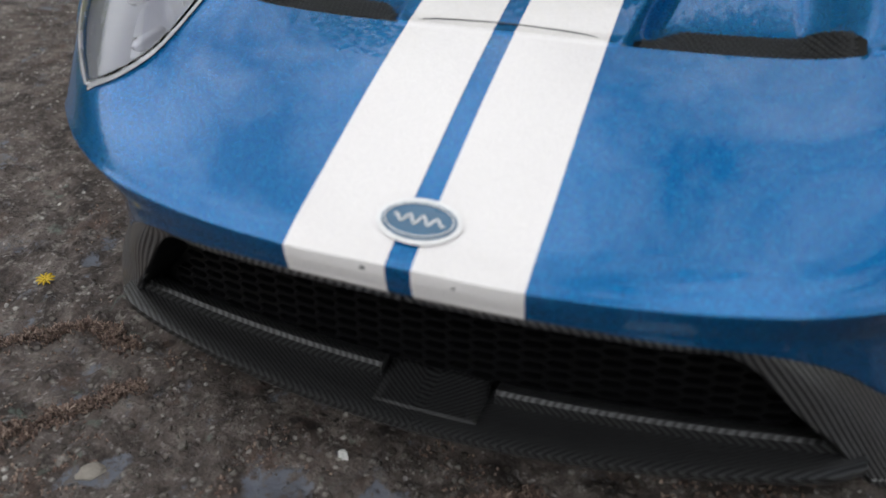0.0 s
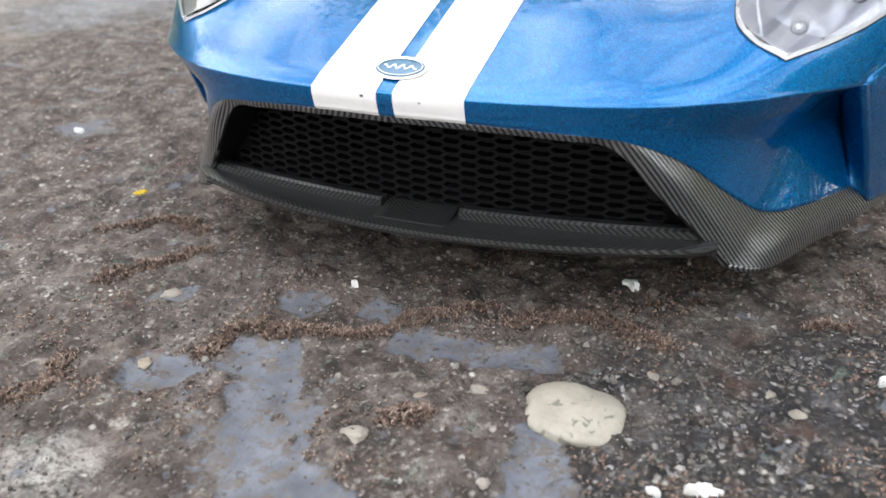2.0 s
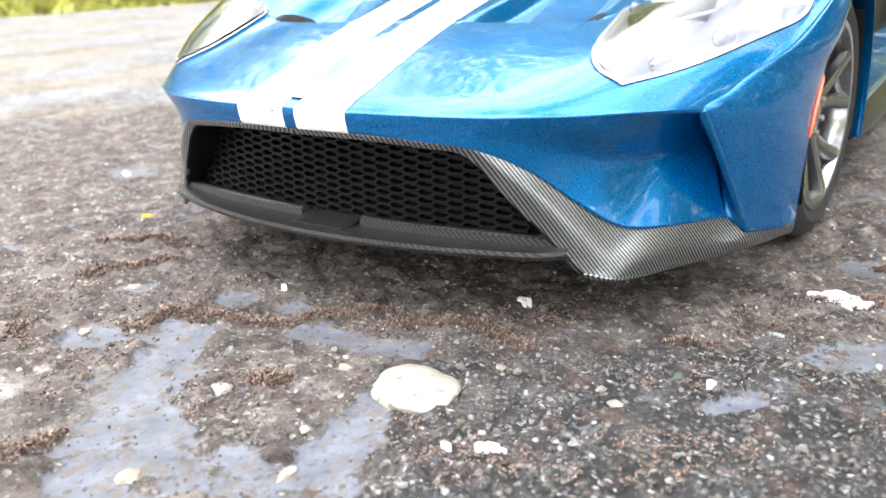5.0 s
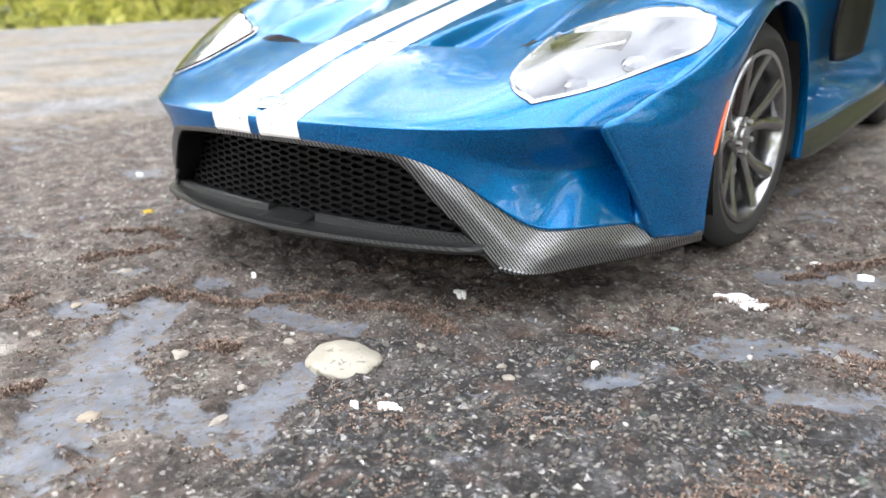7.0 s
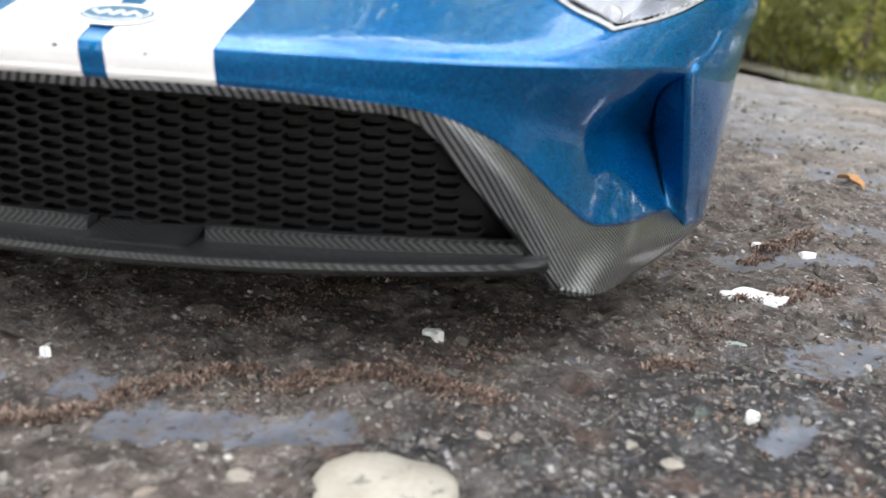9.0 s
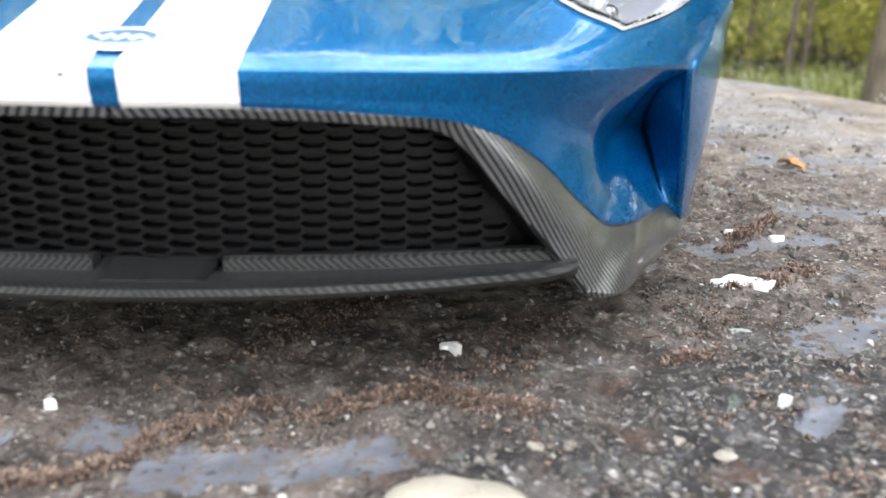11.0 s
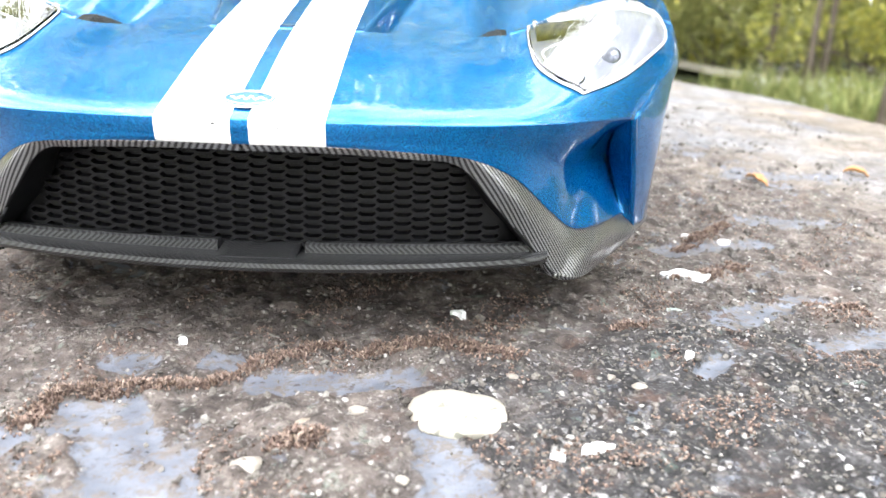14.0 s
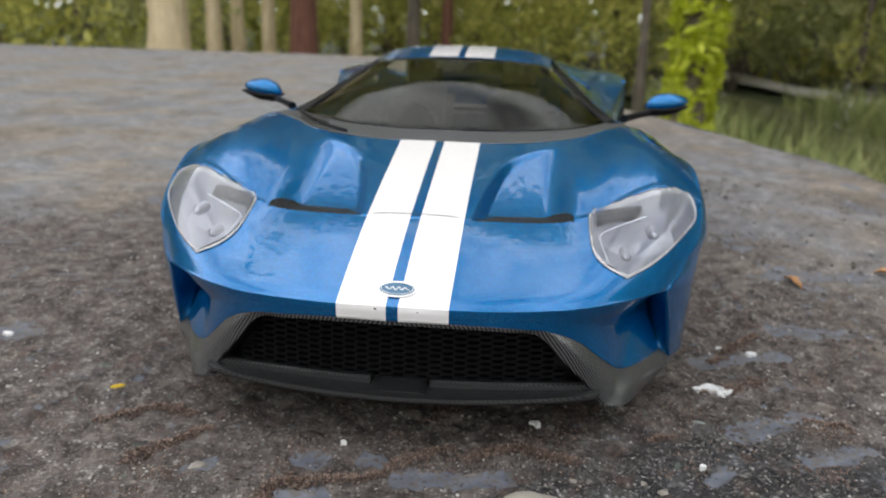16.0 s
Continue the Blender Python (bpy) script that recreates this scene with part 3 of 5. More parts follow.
# ---- wheels ----
def wheel(at, side, radius, width, steer):
    """A wheel as an Empty's worth of parts: tyre, rim with ten paired spokes, disc, caliper, hub and nuts."""
    turn = Matrix.Translation(at) @ Matrix.Rotation(radians(steer), 4, "Z") @ Matrix.Diagonal((side, 1, 1, 1))
    w, r, rim_r = width, radius, radius * .765

    def made(name, bm, material, parent, label="", smooth=35.0):
        bmesh.ops.transform(bm, matrix=turn, verts=bm.verts)
        if side < 0:
            bmesh.ops.reverse_faces(bm, faces=bm.faces)
        return part(name, bm, material, parent, label, smooth=smooth)

    bm = bmesh.new()
    prof = [(-w, rim_r), (-w - .004, r - .05), (-w + .012, r - .018), (-w + .035, r - .002)]
    for gx in (-.6, -.2, .2, .6):
        c = -w * .5 + gx * w * .42
        prof += [(c - .009, r), (c - .007, r - .010), (c + .007, r - .010), (c + .009, r)]
    prof += [(-.035, r - .002), (-.012, r - .018), (.002, r - .05), (-.004, rim_r + .012), (-.012, rim_r)]
    lathe(bm, prof, (0, 0, 0), 96)
    tyre = made("tyre", bm, RUBBER, car, "black low-profile tyre")
    bm = bmesh.new()
    for k in range(48):
        a = 2 * math.pi * k / 48
        m = Matrix.Rotation(a, 4, "X") @ Matrix.Translation((-.048, 0, r - .0085)) @ Matrix.Rotation(.35, 4, "Z")
        box(bm, (.03, .006, .012), (0, 0, 0), m)
    made("tread_block", bm, RUBBER, tyre)
    bm = bmesh.new()
    lathe(bm, [(-.012, rim_r + .003), (-.004, rim_r - .002), (-.006, rim_r - .016), (-.02, rim_r - .022), (-.05, rim_r - .03), (-.16, rim_r - .03), (-w, rim_r - .01)], (0, 0, 0), 72)
    rim = made("rim", bm, ALLOY, car, "dark polished alloy rim")
    for k in range(5):
        for off in (-1, 1):
            a = 2 * math.pi * k / 5 + math.radians(90)
            bm = bmesh.new()
            rows = []
            for f in np.linspace(0, 1, 9):
                rr = .045 + (rim_r - .062) * f
                ang = a + off * (.10 + .20 * f ** 1.4)
                half = .021 - .003 * math.sin(math.pi * f) + .005 * f
                dish = -.055 + .042 * f ** 1.5
                ring = []
                for t_, d_ in ((-1, -.022), (-.9, 0), (-.35, .006), (.35, .006), (.9, 0), (1, -.022)):
                    aa = ang + t_ * half / rr
                    ring.append((dish + d_, rr * math.cos(aa), rr * math.sin(aa)))
                rows.append(ring)
            add_grid(bm, np.array(rows), close=True)
            made("spoke", bm, ALLOY, rim)
    bm = bmesh.new()
    lathe(bm, [(-.09, .075), (-.055, .072), (-.042, .062), (-.040, .034), (-.034, .030), (-.032, .002)], (0, 0, 0), 40)
    made("hub", bm, ALLOY, rim, "dark alloy hub")
    for k in range(5):
        bm = bmesh.new()
        a = 2 * math.pi * (k + .5) / 5 + math.radians(90)
        lathe(bm, [(-.05, .0095), (-.030, .0095), (-.027, .006), (-.030, .001)], (0, .050 * math.cos(a), .050 * math.sin(a)), 6)
        made("lug_nut", bm, STEEL, rim, smooth=20)
    bm = bmesh.new()
    lathe(bm, [(-.115, .07), (-.105, .075), (-.105, .205), (-.112, .208), (-.13, .208), (-.137, .205), (-.137, .07)], (0, 0, 0), 64)
    made("brake_disc", bm, STEEL, rim, "grey brake disc")
    bm = bmesh.new()
    rows = [[(-.082 - d, rr * math.cos(a), rr * math.sin(a)) for d, rr in ((0, .13), (-.014, .15), (-.014, .215), (0, .232), (.06, .232), (.06, .13))] for a in np.linspace(2.3, 3.7, 14)]
    add_grid(bm, np.array(rows), close=True)
    made("caliper", bm, RED, rim, "red brake caliper")


wheel((.962, HUB_Y, HUB_Z), 1, .352, .235, -4)
wheel((-.962, HUB_Y, HUB_Z), -1, .352, .235, -4)
wheel((.975, HUB_Y + WHEELBASE, .362), 1, .362, .31, 0)
wheel((-.975, HUB_Y + WHEELBASE, .362), -1, .362, .31, 0)

# ---- doors, sills, cabin, tail ----
REAR_Y = HUB_Y + WHEELBASE
SHOULDER = [(.985, 1.42, .765), (.93, 1.62, .79), (.85, 1.95, .80), (.82, 2.35, .80), (.86, 2.80, .84), (.95, 3.25, .90), (.99, 3.6, .93), (1.0, REAR_Y, .935), (.97, 4.2, .90), (.90, 4.5, .85)]
BELT = [(.79, 1.38, .880), (.76, 1.62, .875), (.715, 1.95, .88), (.70, 2.35, .895), (.71, 2.80, .92), (.78, 3.25, .955), (.84, 3.6, .975), (.86, REAR_Y, .97), (.84, 4.2, .93), (.78, 4.5, .885)]
WAIST = [(.95, 1.64, .58), (.90, 1.72, .57), (.82, 1.95, .56), (.79, 2.35, .55), (.82, 2.80, .57), (.92, 3.2, .62), (.985, 3.42, .66)]
TUCK = [(.945, 1.655, .42), (.90, 1.75, .40), (.84, 1.95, .39), (.81, 2.35, .38), (.84, 2.80, .39), (.92, 3.2, .42), (.98, 3.40, .46)]
SILL_T = [(.945, 1.655, .27), (.955, 1.8, .268), (.965, 2.0, .268), (.97, 2.35, .268), (.975, 2.8, .27), (.985, 3.2, .275), (.99, 3.44, .285)]
SILL_M = [(.965, 1.655, .235), (.985, 1.8, .228), (.995, 2.0, .225), (1.0, 2.35, .225), (1.0, 2.8, .228), (1.0, 3.2, .232), (1.0, 3.44, .24)]
SILL_B = [(.95, 1.655, .185), (.975, 1.8, .178), (.985, 2.0, .176), (.99, 2.35, .176), (.99, 2.8, .178), (.99, 3.2, .182), (.985, 3.46, .19)]
SILL_U = [(x - .3, y, z - .01) for x, y, z in SILL_B]
for side in (1, -1):
    s = np.array([side, 1, 1])
    door_top = [SHOULDER[1], (.90, 1.76, .795), SHOULDER[2], SHOULDER[3], SHOULDER[4], (.94, 3.2, .895), (.985, 3.45, .915)]
    door = sheet("door", loft([door_top, WAIST, TUCK, SILL_T], 81, 25) * s, BLUE, car, "blue door panel tucked in above the sill", flip=side < 0)
    sheet("sill", loft([SILL_T, SILL_M, SILL_B, SILL_U], 61, 17) * s, WEAVE, car, "dark grey side sill", flip=side < 0)
    sheet("upper_flank", loft([BELT, SHOULDER], 91, 9) * s, BLUE, car, flip=side < 0)
    bm = bmesh.new()
    g = loft([[(.86, 2.62, .78), (.88, 2.80, .77), (.92, 3.02, .80)], [(.845, 2.60, .60), (.865, 2.8, .59), (.91, 3.02, .60)], [(.845, 2.62, .46), (.86, 2.8, .45), (.90, 2.98, .47)]], 13, 9)
    add_grid(bm, (g + [.012, 0, 0]) * s, flip=side < 0)
    thick(part("side_intake", bm, BLACK, car, "black side air intake"), .02)
    # rear wing
    rear_arch = [(1.0, REAR_Y - .43 * math.cos(radians(a)), .362 + .43 * math.sin(radians(a))) for a in np.linspace(-14, 194, 41)]
    rear_top = [(.985, 3.44, .285), (.985, 3.42, .46), (.985, 3.42, .66), (.985, 3.45, .915), (1.0, 3.6, .93), (1.005, REAR_Y, .935), (.985, 4.2, .90), (.94, 4.45, .80), (.92, 4.5, .55), (.93, 4.42, .26)]
    def even2(c, n=121):
        c = spline(c, 121)
        d = np.r_[0, np.cumsum(np.linalg.norm(np.diff(c, axis=0), axis=1))]
        return np.stack([np.interp(np.linspace(0, d[-1], n), d, c[:, k]) for k in range(3)], 1)
    t_, l_ = even2(rear_top), even2(rear_arch)
    g = np.array([t_ * (1 - f) + l_ * f for f in np.linspace(0, 1, 9)] + [l_ - [.06, 0, 0]])
    sheet("rear_wing", g * s, BLUE, car, flip=side < 0)
    bm = bmesh.new()
    well = np.array([[(x, REAR_Y - .45 * math.cos(a), .362 + .45 * math.sin(a)) for a in np.linspace(-.3, math.pi + .3, 40)] for x in (.97, .8, .6)])
    add_grid(bm, well * s, flip=side > 0)
    thick(part("wheel_arch_liner", bm, BLACK, car, "black wheel arch liner"), .006)

# one wiper lying across the cowl
bm = bmesh.new()
tube(bm, spline([(-.40, 1.145, .846), (-.47, 1.185, .854), (-.56, 1.25, .868), (-.66, 1.375, .889)], 16), .0075, 8)
wiper = part("wiper", bm, BLACK, car, "black wiper arm on the cowl")
bm = bmesh.new()
tube(bm, spline([(-.50, 1.225, .866), (-.59, 1.30, .878), (-.685, 1.43, .894)], 12), .0055, 6)
part("wiper_blade", bm, RUBBER, wiper)

# cowl, screen, roof, glasshouse
COWL = [(0, 1.13, .820), (.165, 1.132, .819), (.34, 1.15, .824), (.56, 1.22, .845), (.68, 1.30, .872), (.79, 1.38, .880)]
COWL_UP = [(0, 1.32, .842), (.165, 1.325, .842), (.34, 1.35, .845), (.53, 1.42, .853), (.64, 1.50, .862), (.705, 1.58, .868)]
COWL_SIDE = [(0, 1.22, .830), (.165, 1.222, .830), (.34, 1.24, .834), (.55, 1.31, .850), (.665, 1.40, .870), (.755, 1.48, .880)]
sheet("cowl", loft([COWL, COWL_SIDE, COWL_UP], 61, 9), TRIM, car, "dark grey cowl below the windscreen", both=True)
SCREEN_TOP = [(0, 1.96, 1.120), (.12, 1.965, 1.119), (.25, 1.985, 1.113), (.34, 2.01, 1.105), (.41, 2.05, 1.092), (.455, 2.09, 1.075)]
SCREEN_MID = [(0, 1.60, 1.000), (.15, 1.605, .999), (.30, 1.63, .995), (.44, 1.68, .986), (.53, 1.75, .977), (.575, 1.83, .972)]
screen = sheet("windscreen", loft([COWL_UP, SCREEN_MID, SCREEN_TOP], 49, 25), SCREEN_GLASS, car, "smoked curved windscreen", both=True, t=.012)
screen.visible_shadow = False
ROOF_MID = [(0, 2.35, 1.165), (.12, 2.35, 1.163), (.25, 2.36, 1.157), (.34, 2.37, 1.146), (.42, 2.39, 1.125), (.47, 2.40, 1.10)]
ROOF_FRONT = [(x, y + .17, z + .03 - .01 * (x / .45) ** 2) for x, y, z in SCREEN_TOP]
ROOF_BACK = [(0, 2.80, 1.15), (.12, 2.80, 1.148), (.24, 2.80, 1.14), (.33, 2.80, 1.128), (.40, 2.80, 1.108), (.44, 2.80, 1.085)]
roof = loft([SCREEN_TOP, ROOF_FRONT, ROOF_MID, ROOF_BACK], 49, 41)
sheet("roof", roof, BLUE, car, both=True)
for x0, x1 in ((.0175, .165), (-.165, -.0175)):
    cols = np.linspace(x0, x1, 9)
    g = np.array([[(x, np.interp(abs(x), row[:, 0], row[:, 1]), np.interp(abs(x), row[:, 0], row[:, 2]) + .002) for x in cols] for row in roof])
    sheet("roof_stripe", g, WHITE, car, "white painted stripe", t=0)
DECK = [[(x, 2.80 + 1.65 * f, (1.15 - .10 * x) * (1 - f) + .86 * f - .10 * math.sin(math.pi * f) * f) for x in np.linspace(0, .40 + .3 * f, 9)] for f in np.linspace(0, 1, 13)]
rear = sheet("rear_window", np.array(DECK[:8]), SCREEN_GLASS, car, "smoked rear window over the engine", both=True, t=.01)
rear.visible_shadow = False
sheet("engine_cover", np.array(DECK[7:]), BLUE, car, both=True)
for x0, x1 in ((.0175, .165), (-.165, -.0175)):
    g = np.array([[(x, 2.80 + 1.65 * f, (1.15 - .10 * abs(x)) * (1 - f) + .86 * f - .10 * math.sin(math.pi * f) * f + .002) for x in np.linspace(x0, x1, 7)] for f in np.linspace(7 / 12, 1, 8)])
    sheet("tail_stripe", g, WHITE, car, "white painted stripe", t=0)
for side in (1, -1):
    s = np.array([side, 1, 1])
    PILLAR_IN = [COWL_UP[5], (.64, 1.68, .925), SCREEN_MID[5], (.515, 1.965, 1.03), SCREEN_TOP[5]]
    PILLAR_OUT = [(.745, 1.60, .882), (.67, 1.74, .925), (.61, 1.88, .97), (.55, 2.02, 1.028), (.478, 2.13, 1.072)]
    sheet("windscreen_pillar", loft([PILLAR_IN, PILLAR_OUT], 33, 5) * s, BLACK, car, "black windscreen pillar", flip=side > 0)
    RAIL = [(.478, 2.13, 1.072), (.475, 2.25, 1.088), (.47, 2.40, 1.10), (.455, 2.6, 1.095), (.44, 2.80, 1.085)]
    WIN_LOW = [(.745, 1.60, .882), (.715, 1.95, .88), (.70, 2.25, .89), (.705, 2.55, .905), (.71, 2.80, .92)]
    WIN_TOP = [(.67, 1.74, .925), (.55, 2.02, 1.028), (.476, 2.2, 1.082), (.468, 2.45, 1.099), (.44, 2.80, 1.085)]
    ob = sheet("side_window", loft([WIN_TOP, WIN_LOW], 41, 9) * s, SCREEN_GLASS, car, "smoked side window", flip=side < 0, t=.01)
    BUT_A = [(.44, 2.80, 1.085), (.52, 3.1, 1.06), (.64, 3.5, 1.01), (.76, 3.9, .96), (.80, 4.3, .91)]
    BUT_B = [(.71, 2.80, .92), (.76, 3.1, .945), (.83, 3.5, .97), (.86, 3.9, .965), (.82, 4.3, .915)]
    sheet("buttress", loft([BUT_A, BUT_B], 41, 9) * s, BLUE, car, "blue flying buttress", flip=side < 0)
    # mirror
    bm = bmesh.new()
    ar = [(.80, 1.70, .875), (.87, 1.80, .882), (.94, 1.88, .888), (.99, 1.92, .893)]
    tube(bm, np.array(spline(ar, 9)) * s, [.020, .018, .017, .016, .016, .017, .019, .022, .024], 8)
    arm = part("door_mirror", bm, BLACK, car, "door mirror on a black stalk")
    rows = []
    for f in np.linspace(0, 1, 13):
        e = math.sin(math.pi * min(1, max(0, f))) ** .55
        rows.append([(.925 + .215 * f, 1.935 + .03 * f + .060 * e * math.cos(a), .920 + .024 * f + .062 * e * (1 - .40 * f) * math.sin(a)) for a in np.linspace(0, 2 * math.pi, 21)[:-1]])
    bm = bmesh.new()
    add_grid(bm, np.array(rows) * s, close=True, flip=side > 0)
    part("mirror_cap", bm, BLUE, arm, "blue mirror shell")
    bm = bmesh.new()
    rows = [[(.925 + .215 * f, 1.93 + .03 * f + .063 * math.cos(a), .898 + .024 * f - .040 * abs(math.sin(a)) * math.sin(math.pi * f)) for a in np.linspace(math.pi, 2 * math.pi, 9)] for f in np.linspace(.02, .95, 9)]
    add_grid(bm, np.array(rows) * s, flip=side < 0)
    thick(part("mirror_base", bm, BLACK, arm, "black lower shell"), .012)
    bm = bmesh.new()
    lathe(bm, [(0, .002), (0, .075), (.02, .085), (.035, .08), (.035, .06), (.02, .055), (.02, .002)], (0, 0, 0), 32)
    bmesh.ops.transform(bm, matrix=Matrix.Translation((side * .55, 4.52, .74)) @ Matrix.Rotation(radians(90), 4, "Z"), verts=bm.verts)
    part("tail_lamp", bm, LAMP_RED, car, "round red tail lamp")
TAIL_T = [(0, 4.45, .86), (.4, 4.45, .865), (.70, 4.45, .87), (.82, 4.42, .88), (.92, 4.42, .85)]
TAIL_M = [(0, 4.52, .72), (.4, 4.52, .72), (.70, 4.51, .72), (.85, 4.48, .72), (.94, 4.44, .70)]
TAIL_B = [(0, 4.50, .42), (.4, 4.50, .42), (.70, 4.49, .42), (.85, 4.46, .42), (.92, 4.46, .45)]
sheet("tail_panel", loft([TAIL_T, TAIL_M, TAIL_B], 41, 13), BLUE, car, both=True)
DIFF = [[(x, 4.50 - .55 * f, .42 - .26 * f) for x in np.linspace(0, .80, 9)] for f in np.linspace(0, 1, 5)]
sheet("diffuser", np.array(DIFF), CARBON, car, "carbon rear diffuser", both=True)
bm = bmesh.new()
box(bm, (1.25, 3.6, .05), (0, 2.20, .19), None, .015)
part("floor_pan", bm, BLACK, car, "black floor pan")
bm = bmesh.new()
box(bm, (1.1, .12, .34), (0, 2.95, .62), Matrix.Rotation(.3, 4, "X"), .03)
part("bulkhead", bm, SEATS, car, "dark rear bulkhead")
bm = bmesh.new()
g = np.array([[(x, 1.42 + .35 * f, .83 - .10 * f * f) for x in np.linspace(-.58, .58, 17)] for f in np.linspace(0, 1, 6)])
add_grid(bm, g)
thick(part("dashboard", bm, SEATS, car, "dark dashboard"), .03)
for x in (-.28, .28):
    bm = bmesh.new()
    box(bm, (.36, .14, .55), (x, 2.62, .66), Matrix.Rotation(-.35, 4, "X"), .05)
    box(bm, (.36, .45, .12), (x, 2.38, .42), None, .04)
    box(bm, (.20, .10, .16), (x, 2.74, .97), Matrix.Rotation(-.3, 4, "X"), .04)
    part("seat", bm, SEATS, car, "dark bucket seat")
bm = bmesh.new()
tube(bm, [(-.28 + .15 * math.cos(a), 2.02 + .05 * math.sin(a), .74 + .14 * math.sin(a)) for a in np.linspace(0, 2 * math.pi, 33)], .014, 8)
part("steering_wheel", bm, SEATS, car)

# ---- the stone slab on which the car stands ----
rng = np.random.default_rng(7)


def fbm(x, y, scale, octaves=4, seed=0.0):
    return noise.fractal(Vector((x * scale + seed, y * scale - seed, seed)), 1.0, 2.0, octaves)


# smooth mortar: strokes of the trowel from one place to another, with their half width; in model metres
STROKES = [(-.21, -.25, -.08, -.41, .085), (-.08, -.41, .06, -.56, .115), (.06, -.56, .24, -.84, .10), (.10, -.63, .50, -.53, .065), (.40, -.28, .47, -.47, .065),
           (.05, -.09, .33, -.03, .038), (-.60, -.10, -.55, -.08, .045), (-.27, -.03, -.22, -.01, .042), (-.09, 0, -.05, .01, .036), (-.40, -.37, -.35, -.34, .05),
           (.96, .04, 1.03, .12, .026), (1.13, .35, 1.40, .50, .052), (1.30, .24, 1.5, .30, .05), (1.12, .93, 1.45, 1.06, .045)]
PUDDLES = [(1.7, 1.35, .22, .08), (-1.75, .75, .12, .08), (2.0, 2.2, .35, .10)]


def mortar_at(x, y):
    """How far a place lies inside the smooth grey mortar: over 0 inside."""
    best = -9.0
    for xa, ya, xb, yb, r in STROKES:
        if min(xa, xb) - .3 < x < max(xa, xb) + .3 and min(ya, yb) - .3 < y < max(ya, yb) + .3:
            dx, dy = xb - xa, yb - ya
            f = min(1.0, max(0.0, ((x - xa) * dx + (y - ya) * dy) / (dx * dx + dy * dy)))
            best = max(best, 1 - math.hypot(x - xa - f * dx, y - ya - f * dy) / r)
    for cx, cy, rx, ry in PUDDLES:
        best = max(best, 1 - math.hypot((x - cx) / rx, (y - cy) / ry))
    far = fbm(x, y, 1.3, 3, 4.2) * .6 - .55 - .5 * max(0.0, 1.7 - math.hypot(x - .2, y))
    return max(best, far) + .70 * fbm(x, y, 6.0, 4, 1.7) + .60 * fbm(x, y, 19.0, 3, 3.9) - .03


def dense(lo, hi, near_lo, near_hi, fine, growth=1.11):
    """Coordinates, fine between near_lo and near_hi and ever coarser beyond."""
    mid = list(np.arange(near_lo, near_hi, fine))
    step, x, up = fine, near_hi, []
    while x < hi:
        up.append(x)
        step *= growth
        x += step
    step, x, down = fine, near_lo, []
    while x > lo:
        step *= growth
        x -= step
        down.append(x)
    return np.array([lo] + sorted(d for d in down if d > lo) + mid + up + [hi])


SLAB_W, SLAB_E, SLAB_S, SLAB_N = -20.0, 3.65, -14.0, 24.0


def east_edge(y):
    """The slab narrows towards its far corner."""
    return max(-1.5, SLAB_E - .075 * max(0, y - 4.0) ** 1.6)


xs, ys = dense(SLAB_W, SLAB_E, -1.3, 2.0, .0115), dense(SLAB_S, SLAB_N, -.95, 2.3, .0115)
nx, ny = len(xs), len(ys)
verts, soft_mask = np.zeros((ny, nx, 3)), np.zeros((ny, nx))
for a, y in enumerate(ys):
    for b, x in enumerate(xs):
        m = mortar_at(x, y)
        k = min(1.0, max(0.0, .5 + m * 3.0))
        rough = fbm(x, y, 5.5, 4, .3) * .015 + fbm(x, y, 24.0, 3, 2.1) * .013
        z = (1 - k) * (rough + .007) + k * (-.003 + fbm(x, y, 4.0, 3, 5.0) * .004) + .018 * fbm(x, y, .7, 2, 9.0) * min(1, max(0, math.hypot(x, y - .5) - 1.2))
        edge = 0.0
        if b > nx - 14:
            edge = .05 * fbm(x, y, 1.5, 3, 3.3) * (b - nx + 14) / 14
            z -= .0025 * (b - nx + 14) ** 1.7 * .35
        if x > -3:
            x = -3 + (x + 3) * (east_edge(y) + 3) / (SLAB_E + 3)
        verts[a, b] = (x + edge + (.30 * fbm(0, y, .25, 3, 8.1) if b == nx - 1 else 0), y, z - .006)
        soft_mask[a, b] = k
flat_v = [tuple(v) for v in (verts.reshape(-1, 3) * K)]
faces = [(a * nx + b, a * nx + b + 1, (a + 1) * nx + b + 1, (a + 1) * nx + b) for a in range(ny - 1) for b in range(nx - 1)]
rim_idx = list(range(nx)) + [a * nx + nx - 1 for a in range(1, ny)] + [(ny - 1) * nx + b for b in range(nx - 2, -1, -1)] + [a * nx for a in range(ny - 2, 0, -1)]
base = len(flat_v)
flat_v += [(flat_v[i][0], flat_v[i][1], -.62) for i in rim_idx]
faces += [(rim_idx[k], base + k, base + (k + 1) % len(rim_idx), rim_idx[(k + 1) % len(rim_idx)]) for k in range(len(rim_idx))]
slab_mesh = bpy.data.meshes.new("stone_slab")
slab_mesh.from_pydata(flat_v, [], faces)
attr = slab_mesh.attributes.new("mortar", "FLOAT", "POINT")
attr.data.foreach_set("value", np.r_[soft_mask.ravel(), np.zeros(len(rim_idx))])
gx, gy = np.meshgrid(xs, ys)
crust = np.clip(1.35 - np.hypot((gx - 1.15) / .80, (gy + .28) / .72), 0, 1)
attr = slab_mesh.attributes.new("lichen", "FLOAT", "POINT")
attr.data.foreach_set("value", np.r_[crust.ravel(), np.zeros(len(rim_idx))])
chalky = np.clip(1.2 - np.hypot((gx + .37) / .11, (gy + .64) / .09), 0, 1)
attr = slab_mesh.attributes.new("chalky", "FLOAT", "POINT")
